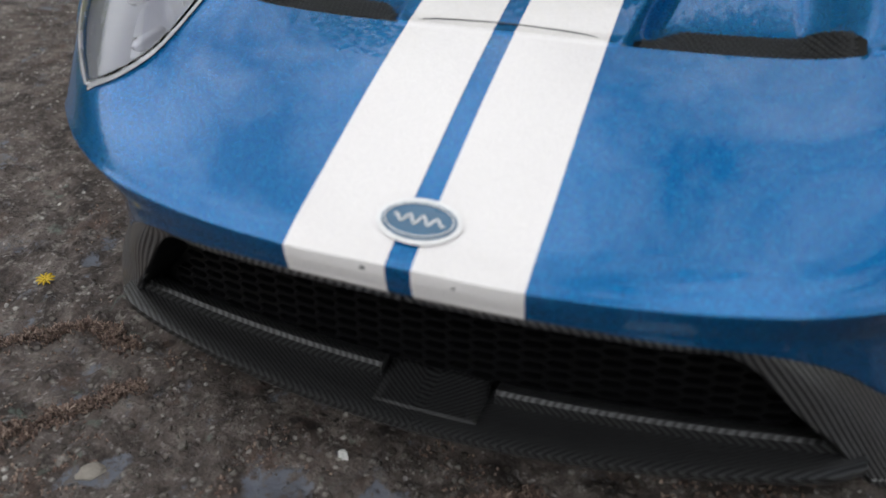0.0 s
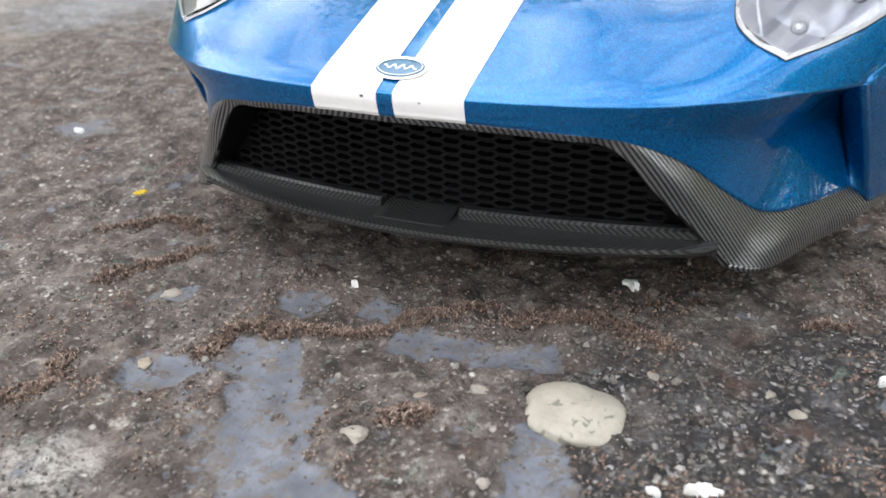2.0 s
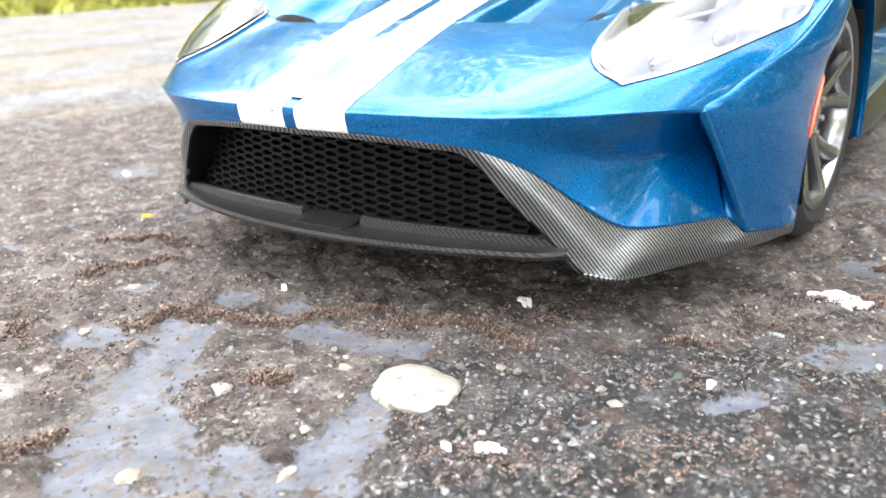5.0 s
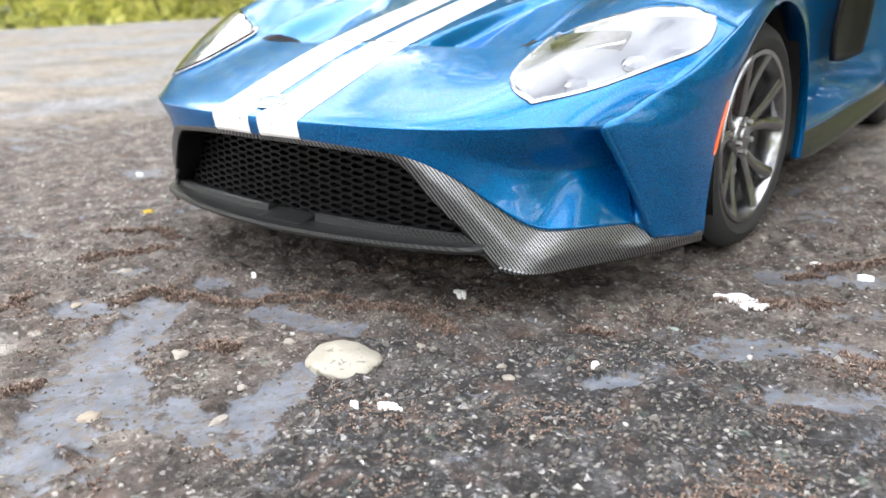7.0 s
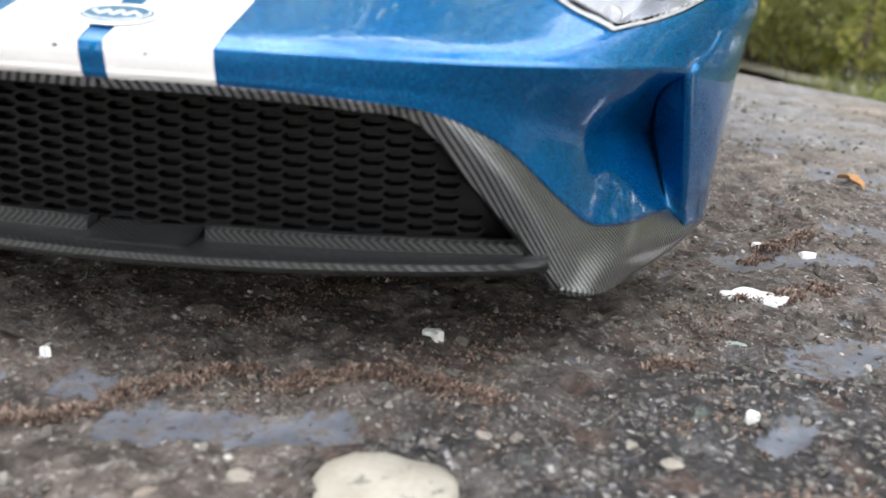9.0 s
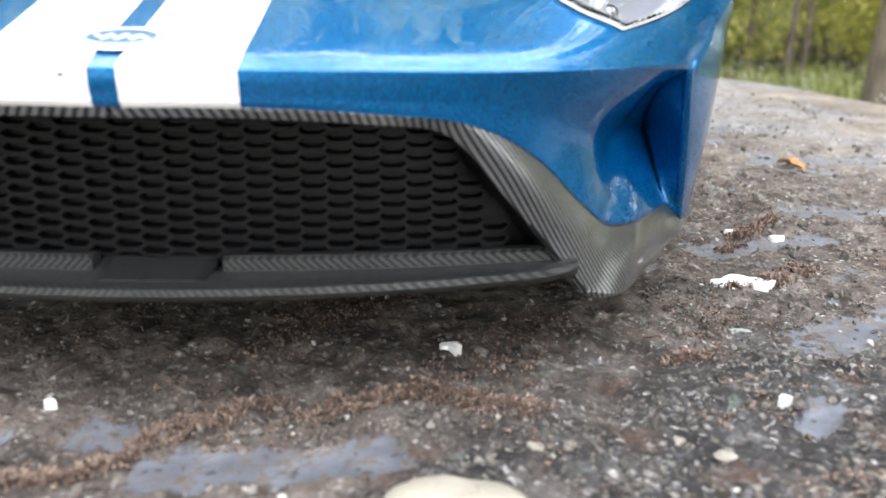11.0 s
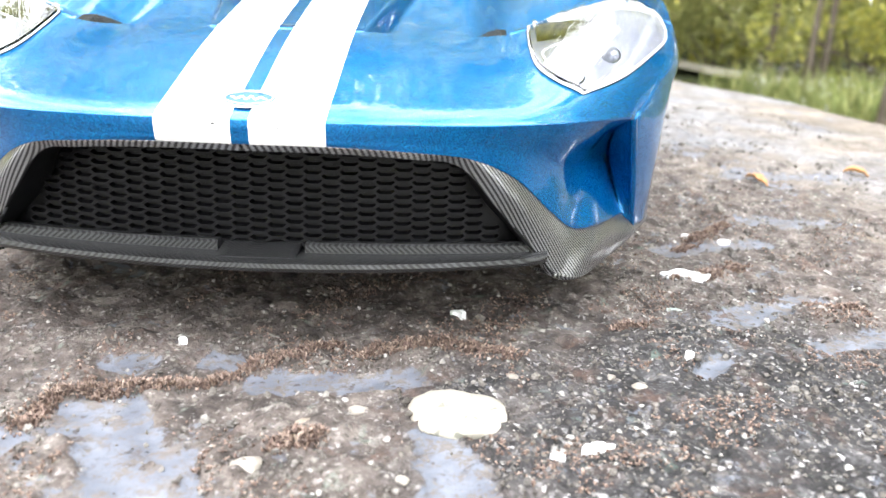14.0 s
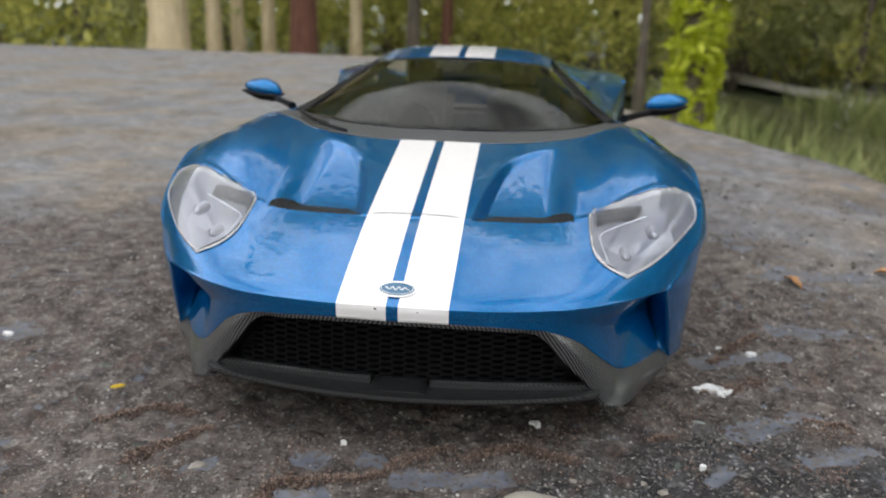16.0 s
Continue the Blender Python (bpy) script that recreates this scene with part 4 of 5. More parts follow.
attr.data.foreach_set("value", np.r_[chalky.ravel(), np.zeros(len(rim_idx))])
wear = np.clip(np.where(gx > 0, np.minimum(.62, (np.hypot(gx * .6, (gy - .6) * .5) - .75) / 1.6), (np.hypot(gx * .9, gy - .6) - 2.2) / 2.4), 0, 1)
attr = slab_mesh.attributes.new("worn", "FLOAT", "POINT")
attr.data.foreach_set("value", np.r_[wear.ravel(), np.ones(len(rim_idx)) * .6])
for p in slab_mesh.polygons:
    p.use_smooth = True
slab = tagged(new("stone_slab", slab_mesh), "weathered old concrete slab with grey mortar patches", "slab", kind="structure")


def ground_z(x, y):
    """The slab's height at a place, in model metres."""
    b, a = int(np.clip(np.searchsorted(xs, x), 1, nx - 1)), int(np.clip(np.searchsorted(ys, y), 1, ny - 1))
    return float(verts[a, b, 2])


def slab_material():
    k = Nodes("weathered_concrete")
    mp = k.tc
    mask = k.n("Attribute")
    mask.attribute_name = "mortar"
    # coarse earth, lichen and worn concrete
    worn = k.n("Attribute")
    worn.attribute_name = "worn"
    dark = k.n("Attribute")
    dark.attribute_name = "lichen"
    big, mid, small, fine = k.noise(60, 6, .62), k.noise(175, 6, .66, distortion=.3), k.noise(760, 5, .7), k.noise(2900, 4, .7)
    earth = k.ramp(mid, [(.33, (.026, .019, .016)), (.44, (.070, .055, .048)), (.53, (.130, .106, .094)), (.63, (.210, .178, .160)), (.78, (.38, .34, .31))])
    lichen = k.ramp(mid, [(.33, (.005, .005, .005)), (.47, (.018, .017, .018)), (.58, (.048, .046, .048)), (.72, (.20, .195, .20))])
    warp = k.n("TexNoise", Scale=900, Detail=3)
    k.link(k.tc, warp.inputs["Vector"])
    wobble = k.mix(.0011, k.tc, warp.outputs["Color"])
    speck = k.n("SeparateColor")
    k.link(k.voronoi(2100, "Color", vec=wobble), speck.inputs["Color"])
    crystals = k.ramp(speck.outputs["Blue"], [(0, (.007, .006, .007)), (.4, (.015, .013, .014)), (.68, (.040, .036, .038)), (.88, (.10, .093, .096)), (1, (.48, .465, .465))])
    lichen = k.mix(k.grey(k.noise(320, 4, .6), .12, .75, .42, .58), lichen, crystals)
    earth = k.mix(k.grey(small, .1, .6, .42, .60), earth, k.mix(.6, earth, crystals))
    soil = k.mix(k.grey(k.math("ADD", k.math("MULTIPLY", big, .6), k.math("MULTIPLY", dark.outputs["Fac"], .5)), 0, 1, .42, .62), earth, lichen)
    soil = k.mix(.68, soil, k.ramp(small, [(.30, (.10, .10, .10)), (.5, (.45, .45, .45)), (.68, (.92, .92, .92))]), "OVERLAY")
    cell = k.voronoi(1150, "Color")
    sep = k.n("SeparateColor")
    k.link(cell, sep.inputs["Color"])
    cd = k.voronoi(1150, "Distance")
    grain = k.ramp(sep.outputs["Red"], [(0.0, (.05, .042, .036)), (0.5, (.16, .14, .12)), (0.8, (.33, .31, .28)), (0.95, (.62, .60, .56))])
    inside_grain = k.math("MULTIPLY", k.grey(cd, 1, 0, .25, .55), k.grey(sep.outputs["Green"], 0, 1, .72, .76))
    soil = k.mix(k.math("MULTIPLY", inside_grain, k.grey(big, .25, 1, .4, .6)), soil, grain)
    red = k.grey(k.noise(140, 6, .7, distortion=.5), 0, .6, .55, .68)
    soil = k.mix(red, soil, k.mix(small, (.055, .030, .023), (.17, .105, .080)))
    pale = k.math("MULTIPLY", k.grey(k.noise(240, 6, .75), 0, .75, .58, .70), k.grey(dark.outputs["Fac"], 1, .25))
    soil = k.mix(pale, soil, (.40, .375, .34))
    chalky = k.n("Attribute")
    chalky.attribute_name = "chalky"
    soil = k.mix(k.math("MULTIPLY", chalky.outputs["Fac"], k.grey(small, .2, 1, .40, .55)), soil, (.44, .42, .40))
    green = k.grey(k.noise(260, 4, .6, distortion=.6), 0, .35, .63, .72)
    soil = k.mix(green, soil, (.20, .27, .23))
    old = k.ramp(k.noise(34, 6, .68), [(.30, (.135, .112, .088)), (.5, (.245, .21, .172)), (.7, (.35, .31, .262))])
    old = k.mix(k.grey(k.noise(13, 5, .6), 0, .85, .42, .56), old, k.ramp(k.noise(70, 5, .6), [(.3, (.17, .182, .205)), (.7, (.27, .285, .31))]))
    old = k.mix(k.grey(k.noise(19, 6, .68, distortion=.4), 0, .8, .53, .66), old, (.115, .092, .070))
    old = k.mix(.45, old, k.ramp(mid, [(.35, (.25, .24, .23)), (.65, (.75, .74, .74))]), "OVERLAY")
    old = k.mix(k.math("MULTIPLY", inside_grain, .75), old, grain)
    old = k.mix(k.math("MULTIPLY", red, .5), old, (.16, .11, .075))
    soil = k.mix(k.grey(k.math("ADD", worn.outputs["Fac"], k.math("MULTIPLY", k.math("SUBTRACT", k.noise(45, 6, .7), .5), 1.6)), 0, .85, .25, .75), soil, old)
    soil = k.mix(.5, soil, k.ramp(fine, [(.3, (.2, .2, .2)), (.7, (.8, .8, .8))]), "OVERLAY")
    # smooth mortar
    m_n, m_f = k.noise(230, 5, .6), k.noise(1500, 5, .7)
    mortar = k.ramp(m_n, [(.3, (.068, .078, .102)), (.5, (.118, .131, .165)), (.72, (.185, .201, .24))])
    pits = k.grey(m_f, 1, 0, .30, .42)
    mortar = k.mix(k.math("MULTIPLY", pits, .8), mortar, (.08, .065, .05))
    dents = k.math("MULTIPLY", k.grey(k.voronoi(620, vec=wobble), 1, 0, .14, .26), k.grey(k.noise(95, 3), 0, .9, .46, .54))
    mortar = k.mix(dents, mortar, (.035, .030, .028))
    crumbs = k.grey(k.noise(480, 6, .8), 0, .75, .50, .57)
    mortar = k.mix(crumbs, mortar, k.mix(small, (.035, .026, .019), (.19, .15, .115)))
    border = k.math("ADD", mask.outputs["Fac"], k.math("ADD", k.math("MULTIPLY", k.math("SUBTRACT", k.noise(430, 6, .78), .5), 3.4), k.math("MULTIPLY", k.math("SUBTRACT", k.noise(150, 4, .6), .5), 2.4)))
    on = k.grey(border, 0, .92, .36, .78)
    k.colour(k.mix(on, soil, mortar))
    k.rough(k.mix(on, (.92, .92, .92), k.ramp(m_n, [(.3, (.50, .50, .50)), (.7, (.72, .72, .72))])))
    h = k.mix(on, k.mix(.5, k.mix(.4, small, fine), k.math("ADD", k.math("MULTIPLY", inside_grain, .6), k.math("MULTIPLY", mid, 1.5))), k.mix(.25, (.6, .6, .6), k.mix(.5, m_f, m_n)))
    k.bump(h, .9, .0012)
    return k.m


slab_mesh.materials.append(slab_material())

# ---- stones, grit, moss on the slab ----
def stone_bm(at, size, seed, squash=.5, lumps=.16, level=3):
    bm = bmesh.new()
    bmesh.ops.create_icosphere(bm, subdivisions=level, radius=1.0)
    for v in bm.verts:
        n = noise.fractal(v.co * 1.3 + Vector((seed, seed * .7, 0)), 1.0, 2.0, 3)
        v.co *= 1 + lumps * n
        v.co.z *= squash
    bmesh.ops.transform(bm, matrix=Matrix.Translation(at) @ Matrix.Rotation(seed, 4, "Z") @ Matrix.Diagonal((*size, 1)), verts=bm.verts)
    return bm


def stone_material(name, colours, scale=500, rough=.6, marks=None):
    k = Nodes(name)
    a, b = k.noise(scale, 5, .6), k.noise(scale * 6, 4, .65)
    col = k.mix(.35, k.ramp(a, [(.3, colours[0]), (.65, colours[1])]), k.ramp(b, [(.3, colours[0]), (.7, colours[1])]))
    if marks:
        spot = k.grey(k.noise(scale * 1.9, 3, .5, distortion=.5), 0, 1, .62, .65)
        col = k.mix(spot, col, marks)
    k.colour(col)
    k.rough(k.grey(a, rough - .1, rough + .1, .3, .7))
    k.bump(b, .3, .0003)
    return k.m


CREAM = stone_material("cream_pebble", ((.28, .258, .215), (.39, .365, .315)), 330, .5, (.17, .17, .14))
PALE = stone_material("pale_pebble", ((.17, .15, .13), (.34, .31, .27)))
CHALK = stone_material("white_flake", ((.66, .65, .64), (.86, .86, .86)))
TEAL = stone_material("grey_green_pebble", ((.22, .27, .25), (.34, .39, .36)))
TAN = stone_material("tan_pebble", ((.20, .165, .13), (.33, .28, .225)))


def stone(name, at, size, mat, label, cat, seed, squash=.5, lumps=.16, level=3, sink=.35):
    x, y = at
    bm = stone_bm((x, y, ground_z(x, y) + size[2] * squash * (1 - sink * 2) * .5), size, seed, squash, lumps, level)
    return tagged(part(name, bm, mat, None, smooth=0 if level < 2 else 60), label, cat)


stone("cream_stone", (.438, -.172), (.095, .083, .060), CREAM, "large smooth cream pebble set in the concrete", "stone", 2.8, .5, .13, 4, .46)
for i, (x, y, sx, sy, sz, mt) in enumerate([(.092, -.372, .027, .020, .018, PALE), (.405, -.505, .024, .012, .008, PALE), (.25, -.165, .018, .014, .016, PALE), (.175, -.655, .024, .020, .014, TAN),
                                            (-.435, -.335, .020, .016, .014, TAN), (-.58, -.09, .024, .018, .014, PALE), (.35, -.40, .012, .010, .010, PALE), (.81, -.04, .014, .012, .012, PALE),
                                            (.76, .01, .012, .010, .010, PALE), (1.01, .43, .024, .020, .014, TEAL), (.16, -.24, .016, .012, .012, TAN), (.55, -.02, .014, .010, .010, PALE)]):
    stone("pebble", (x, y), (sx, sy, sz), mt, {PALE: "small pale pebble in the concrete", TAN: "small tan pebble in the concrete", TEAL: "small grey-green pebble in the concrete", CHALK: "small white pebble in the concrete"}[mt], "pebble", 1.3 * i + .4, .5, .38)


def flake(at, r, seed, mat=CHALK):
    """A thin flake with a ragged outline, lying on the slab."""
    bm = bmesh.new()
    n = 22
    x, y = at
    rad = [r * (1 + .75 * noise.noise(Vector((math.cos(t) * 2.1 + seed, math.sin(t) * 1.6, seed)))) for t in np.linspace(0, 2 * math.pi, n + 1)[:-1]]
    z = ground_z(x, y)
    rings = [[(x + f * q * math.cos(t), y + .62 * f * q * math.sin(t), z + h) for q, t in zip(rad, np.linspace(0, 2 * math.pi, n + 1)[:-1])] for f, h in ((1.0, -.006), (1.0, .011), (.93, .014), (.45, .016), (.03, .015))]
    add_grid(bm, np.array(rings), close=True)
    return tagged(part("paint_flake", bm, mat, None), "ragged white flake stuck on the concrete", "flake", "white flakes")


for i, (x, y, r) in enumerate([(1.095, .66, .062), (.685, -.292, .024), (.44, .300, .020), (1.33, 1.05, .020), (1.20, 1.045, .013), (-.165, .08, .009), (.95, .10, .012), (.61, -.32, .010), (-1.75, .73, .02)]):
    flake((x, y), r, 1.7 * i + .2)


def island_material(name, stops, rough=.85, bump_scale=4000):
    k = Nodes(name)
    g = k.n("NewGeometry")
    col = k.ramp(g.outputs["Random Per Island"], stops)
    n = k.noise(bump_scale, 3)
    k.colour(k.mix(.25, col, k.ramp(n, [(.3, tuple(c * .5 for c in stops[0][1])), (.7, stops[-1][1])])))
    k.put(Roughness=rough)
    k.bump(n, .3, .0002)
    return k.m


GRIT = island_material("mixed_grit", [(0, (.022, .017, .013)), (.45, (.062, .050, .041)), (.78, (.12, .105, .09)), (.95, (.23, .215, .195)), (1, (.44, .42, .40))])
ico = bmesh.new()
bmesh.ops.create_icosphere(ico, subdivisions=1, radius=1.0)
LUMP = [tuple(v.co) for v in ico.verts]
LFACE = [tuple(v.index for v in f.verts) for f in ico.faces]
ico.free()
gv, gf = [], []
count = 0
while count < 14000:
    x, y = rng.uniform(-1.25, 2.0), rng.uniform(-.92, 2.2)
    if rng.random() < .55:
        x, y = rng.uniform(-.6, 1.5), rng.uniform(-.9, .7)
    k = mortar_at(x, y)
    if k > -.05 and rng.random() < .93:
        continue
    if fbm(x, y, 3.0, 3, 6.6) < rng.uniform(-.5, .35) or (abs(x) < .85 and .12 < y < 2.3 and rng.random() < .85):
        continue
    s = float(np.clip(rng.lognormal(-5.85, .5), .002, .011))
    e = s * rng.uniform(.6, 1.25, (12, 1)) * rng.uniform(.45, 1.2, 3)
    q = Euler(rng.uniform(0, 6, 3)).to_matrix()
    z = ground_z(x, y) + s * .25
    o = len(gv)
    gv += [tuple((q @ Vector(np.array(p) * w) + Vector((x, y, z))) * K) for p, w in zip(LUMP, e)]
    gf += [tuple(o + i for i in f) for f in LFACE]
    count += 1
while count < 15500:
    x, y = rng.uniform(1.15, 3.1), rng.uniform(.4, 5.0)
    s = float(np.clip(rng.lognormal(-5.0, .5), .003, .022))
    if fbm(x, y, 2.2, 3, 6.6) < rng.uniform(-.4, .35):
        continue
    e = s * rng.uniform(.6, 1.25, (12, 1)) * rng.uniform(.45, 1.2, 3)
    q = Euler(rng.uniform(0, 6, 3)).to_matrix()
    o = len(gv)
    gv += [tuple((q @ Vector(np.array(p) * w) + Vector((x, y, ground_z(x, y) + s * .2))) * K) for p, w in zip(LUMP, e)]
    gf += [tuple(o + i for i in f) for f in LFACE]
    count += 1
grit_mesh = bpy.data.meshes.new("grit")
grit_mesh.from_pydata(gv, [], gf)
grit_mesh.materials.append(GRIT)
tagged(new("grit", grit_mesh), "loose pale and dark grit over the concrete", "grit", kind="stuff")

MOSS = island_material("dry_reddish_moss", [(0, (.045, .026, .022)), (.45, (.125, .075, .060)), (.75, (.23, .155, .125)), (1, (.42, .33, .27))], .95)
MOSS_LINES = [[(-.34, -.28), (-.30, -.16), (-.18, -.13), (-.03, -.06), (.05, .03), (.17, .11)], [(.22, .06), (.32, .10), (.43, .14)], [(.45, .13), (.56, .09)], [(-.62, -.56), (-.57, -.48), (-.60, -.38)],
              [(-.80, -.12), (-.70, .02), (-.62, .10)], [(-.04, -.75), (-.05, -.64)], [(.82, .26), (.90, .30)], [(1.38, .50), (1.50, .44)], [(1.24, .72), (1.30, .80)], [(-1.0, .1), (-.85, .22), (-.72, .2)],
              [(1.15, .95), (1.4, 1.25)], [(1.05, .62), (1.2, .7)], [(.12, -.33), (.20, -.28)]]
mv, mf = [], []
for line in MOSS_LINES:
    length = sum(math.dist(a, b) for a, b in zip(line, line[1:]))
    path = spline([(x, y, 0) for x, y in line], 60)
    for _ in range(int(length * 2600)):
        p = path[rng.integers(0, 60)]
        spread = .015 * (1 + .7 * fbm(p[0], p[1], 9, 2, 3.0))
        x, y = p[0] + rng.normal(0, spread), p[1] + rng.normal(0, spread * .8)
        z = ground_z(x, y) - .002
        h = rng.uniform(.008, .022) * max(.3, 1 - math.hypot(x - p[0], y - p[1]) / .07)
        for _b in range(3):
            a, lean = rng.uniform(0, 6.28), rng.uniform(.2, 1.0)
            w = rng.uniform(.0012, .0026)
            dx, dy = math.cos(a), math.sin(a)
            o = len(mv)
            mid = (x + dx * h * lean * .35, y + dy * h * lean * .35, z + h * .7)
            tip = (x + dx * h * lean, y + dy * h * lean, z + h * rng.uniform(.75, 1.05))
            mv += [tuple(c * K for c in v) for v in ((x - dy * w, y + dx * w, z), (x + dy * w, y - dx * w, z), (mid[0] + dy * w, mid[1] - dx * w, mid[2]), (mid[0] - dy * w, mid[1] + dx * w, mid[2]), tip)]
            mf += [(o, o + 1, o + 2, o + 3), (o + 3, o + 2, o + 4)]
def tuft(x, y, h, blades=3):
    z = ground_z(x, y) - .002
    for _b in range(blades):
        a, lean, w = rng.uniform(0, 6.28), rng.uniform(.4, 1.3), rng.uniform(.0014, .003)
        dx, dy = math.cos(a), math.sin(a)
        o = len(mv)
        mid = (x + dx * h * lean * .35, y + dy * h * lean * .35, z + h * .7)
        tip = (x + dx * h * lean, y + dy * h * lean, z + h * rng.uniform(.6, 1.0))
        mv.extend(tuple(c * K for c in v) for v in ((x - dy * w, y + dx * w, z), (x + dy * w, y - dx * w, z), (mid[0] + dy * w, mid[1] - dx * w, mid[2]), (mid[0] - dy * w, mid[1] + dx * w, mid[2]), tip))
        mf.extend([(o, o + 1, o + 2, o + 3), (o + 3, o + 2, o + 4)])


placed = 0
while placed < 11000:
    x, y = (rng.uniform(-1.2, 1.9), rng.uniform(-.9, 2.1)) if rng.random() < .5 else (rng.uniform(-.7, 1.5), rng.uniform(-.8, .8))
    cover = fbm(x, y, 4.5, 4, 12.3) + .25 * fbm(x, y, 20, 2, 2.2)
    if cover > rng.uniform(.10, .5) and mortar_at(x, y) < 0:
        tuft(x, y, rng.uniform(.003, .008))
        placed += 1
moss_mesh = bpy.data.meshes.new("moss")
moss_mesh.from_pydata(mv, [], mf)
moss_mesh.materials.append(MOSS)
tagged(new("moss", moss_mesh), "dry reddish-brown moss in ragged ridges", "moss", kind="stuff")

# yellow flower heads and dead leaves on the slab
YELLOW = plain("yellow_petal", (.62, .42, .02), .6)
DEADLEAF = plain("dry_orange_leaf", (.40, .21, .09), .7, vary=.35)
for i, (x, y) in enumerate([(-1.055, .318), (-1.03, .300)]):
    bm = bmesh.new()
    z = ground_z(x, y)
    for k in range(9):
        a = 2 * math.pi * k / 9 + i
        r = .020
        g = np.array([[(x + r * f * math.cos(a + w * (1.1 - f) * .4), y + r * f * math.sin(a + w * (1.1 - f) * .4), z + .008 + .012 * f * (1.2 - f)) for w in (-1, 0, 1)] for f in (.1, .4, .75, 1)])
        add_grid(bm, g)
    ob = tagged(thick(part("fallen_flower", bm, YELLOW, None), .002), "tiny yellow flower head on the concrete", "flower", "yellow flowers")


def dead_leaf(a, b, width, lift, label, name="dead_leaf"):
    """A curled dry leaf from a to b."""
    (xa, ya), (xb, yb) = a, b
    d = np.array([xb - xa, yb - ya])
    nrm = np.array([-d[1], d[0]]) / np.linalg.norm(d)
    rows = []
    for f in np.linspace(0, 1, 15):
        w = width * math.sin(math.pi * min(.98, f * .9 + .06)) ** .8
        c = np.array([xa, ya]) + d * f
        z = ground_z(*c) + .006 + lift * math.sin(math.pi * f)
        rows.append([(*(c + nrm * w * q), z + .9 * w * abs(q) ** 1.5) for q in (-1, -.6, -.2, .2, .6, 1)])
    bm = bmesh.new()
    add_grid(bm, np.array(rows))
    return tagged(thick(part(name, bm, DEADLEAF, None), .004), label, "leaf")


dead_leaf((1.78, 2.13), (1.82, 1.97), .022, .012, "curled dry orange leaf on the concrete")
dead_leaf((2.30, 2.28), (2.40, 2.23), .025, .012, "dry orange leaf near the slab edge")
dead_leaf((1.16, 2.70), (1.34, 2.78), .035, .02, "pale dry leaf beside the sill")

# ---- the clearing round the slab; true metres ----
def grass_material():
    k = Nodes("shady_grass_floor")
    a, b, c = k.noise(.5, 4), k.noise(9, 6, .65), k.noise(60, 5, .7)
    col = k.mix(k.grey(b, 0, 1, .35, .65), (.022, .036, .010), (.075, .095, .025))
    col = k.mix(k.grey(a, 0, .8, .5, .66), col, (.085, .070, .050))
    col = k.mix(.3, col, k.ramp(c, [(.3, (.012, .016, .006)), (.7, (.13, .14, .05))]))
    k.colour(col)
    k.put(Roughness=.95)
    k.bump(k.mix(.5, b, c), .8, .05)
    return k.m


GROUND_Z = -.60
bm = bmesh.new()
rings = []
for r in (0.02, .6, 1.2, 2, 3, 4.5, 6.5, 9, 13, 20, 35, 80, 200, 600):
    rings.append([(r * math.cos(a), r * math.sin(a), GROUND_Z + (0.05 * fbm(r * math.cos(a), r * math.sin(a), .4, 3, 1.0) if 1 < r < 60 else 0)) for a in np.linspace(0, 2 * math.pi, 65)[:-1]])
add_grid(bm, np.array(rings), close=True)
ground = tagged(part("ground", bm, grass_material(), None, scale=1.0, smooth=180), "shaded grass and earth round the slab", "ground", kind="structure")
bm = bmesh.new()
path_pts = spline([(1.2, 15, 0), (2.3, 11, 0), (2.6, 8.4, 0), (3.2, 6.6, 0), (4.6, 5.2, 0)], 40)
g = np.array([[(p[0] + w * (.28 + .06 * math.sin(p[1] * 2)), p[1], GROUND_Z + .06 + .03 * (1 - w * w)) for w in (-1, -.5, 0, .5, 1)] for p in path_pts])
add_grid(bm, g)
tagged(part("path", bm, plain("pale_gravel", (.46, .43, .39), .9, scale=40, vary=.3), None, scale=1.0), "pale gravel path through the grass", "path", kind="structure")


def bark_material(name, a, b):
    k = Nodes(name)
    mp = k.n("Mapping")
    mp.inputs["Scale"].default_value = (1, 1, .22)
    k.link(k.tc, mp.inputs["Vector"])
    n, f = k.noise(38, 6, .65, mp.outputs["Vector"]), k.noise(6, 4)
    k.colour(k.mix(.4, k.ramp(n, [(.32, a), (.66, b)]), k.ramp(f, [(.3, a), (.7, b)])))
    k.put(Roughness=.9)
    k.bump(n, .9, .02)
    return k.m


def leaf_material(name, stops):
    k = Nodes(name)
    g = k.n("NewGeometry")
    col = k.ramp(g.outputs["Random Per Island"], stops)
    k.colour(col)
    k.put(Roughness=.55)
    tr = k.n("BsdfTranslucent")
    k.link(col, tr.inputs["Color"])
    mx = k.n("MixShader", Fac=.55)
    k.link(k.b.outputs["BSDF"], mx.inputs[1])
    k.link(tr.outputs["BSDF"], mx.inputs[2])
    k.link(mx.outputs["Shader"], k.t.nodes["Material Output"].inputs["Surface"])
    return k.m


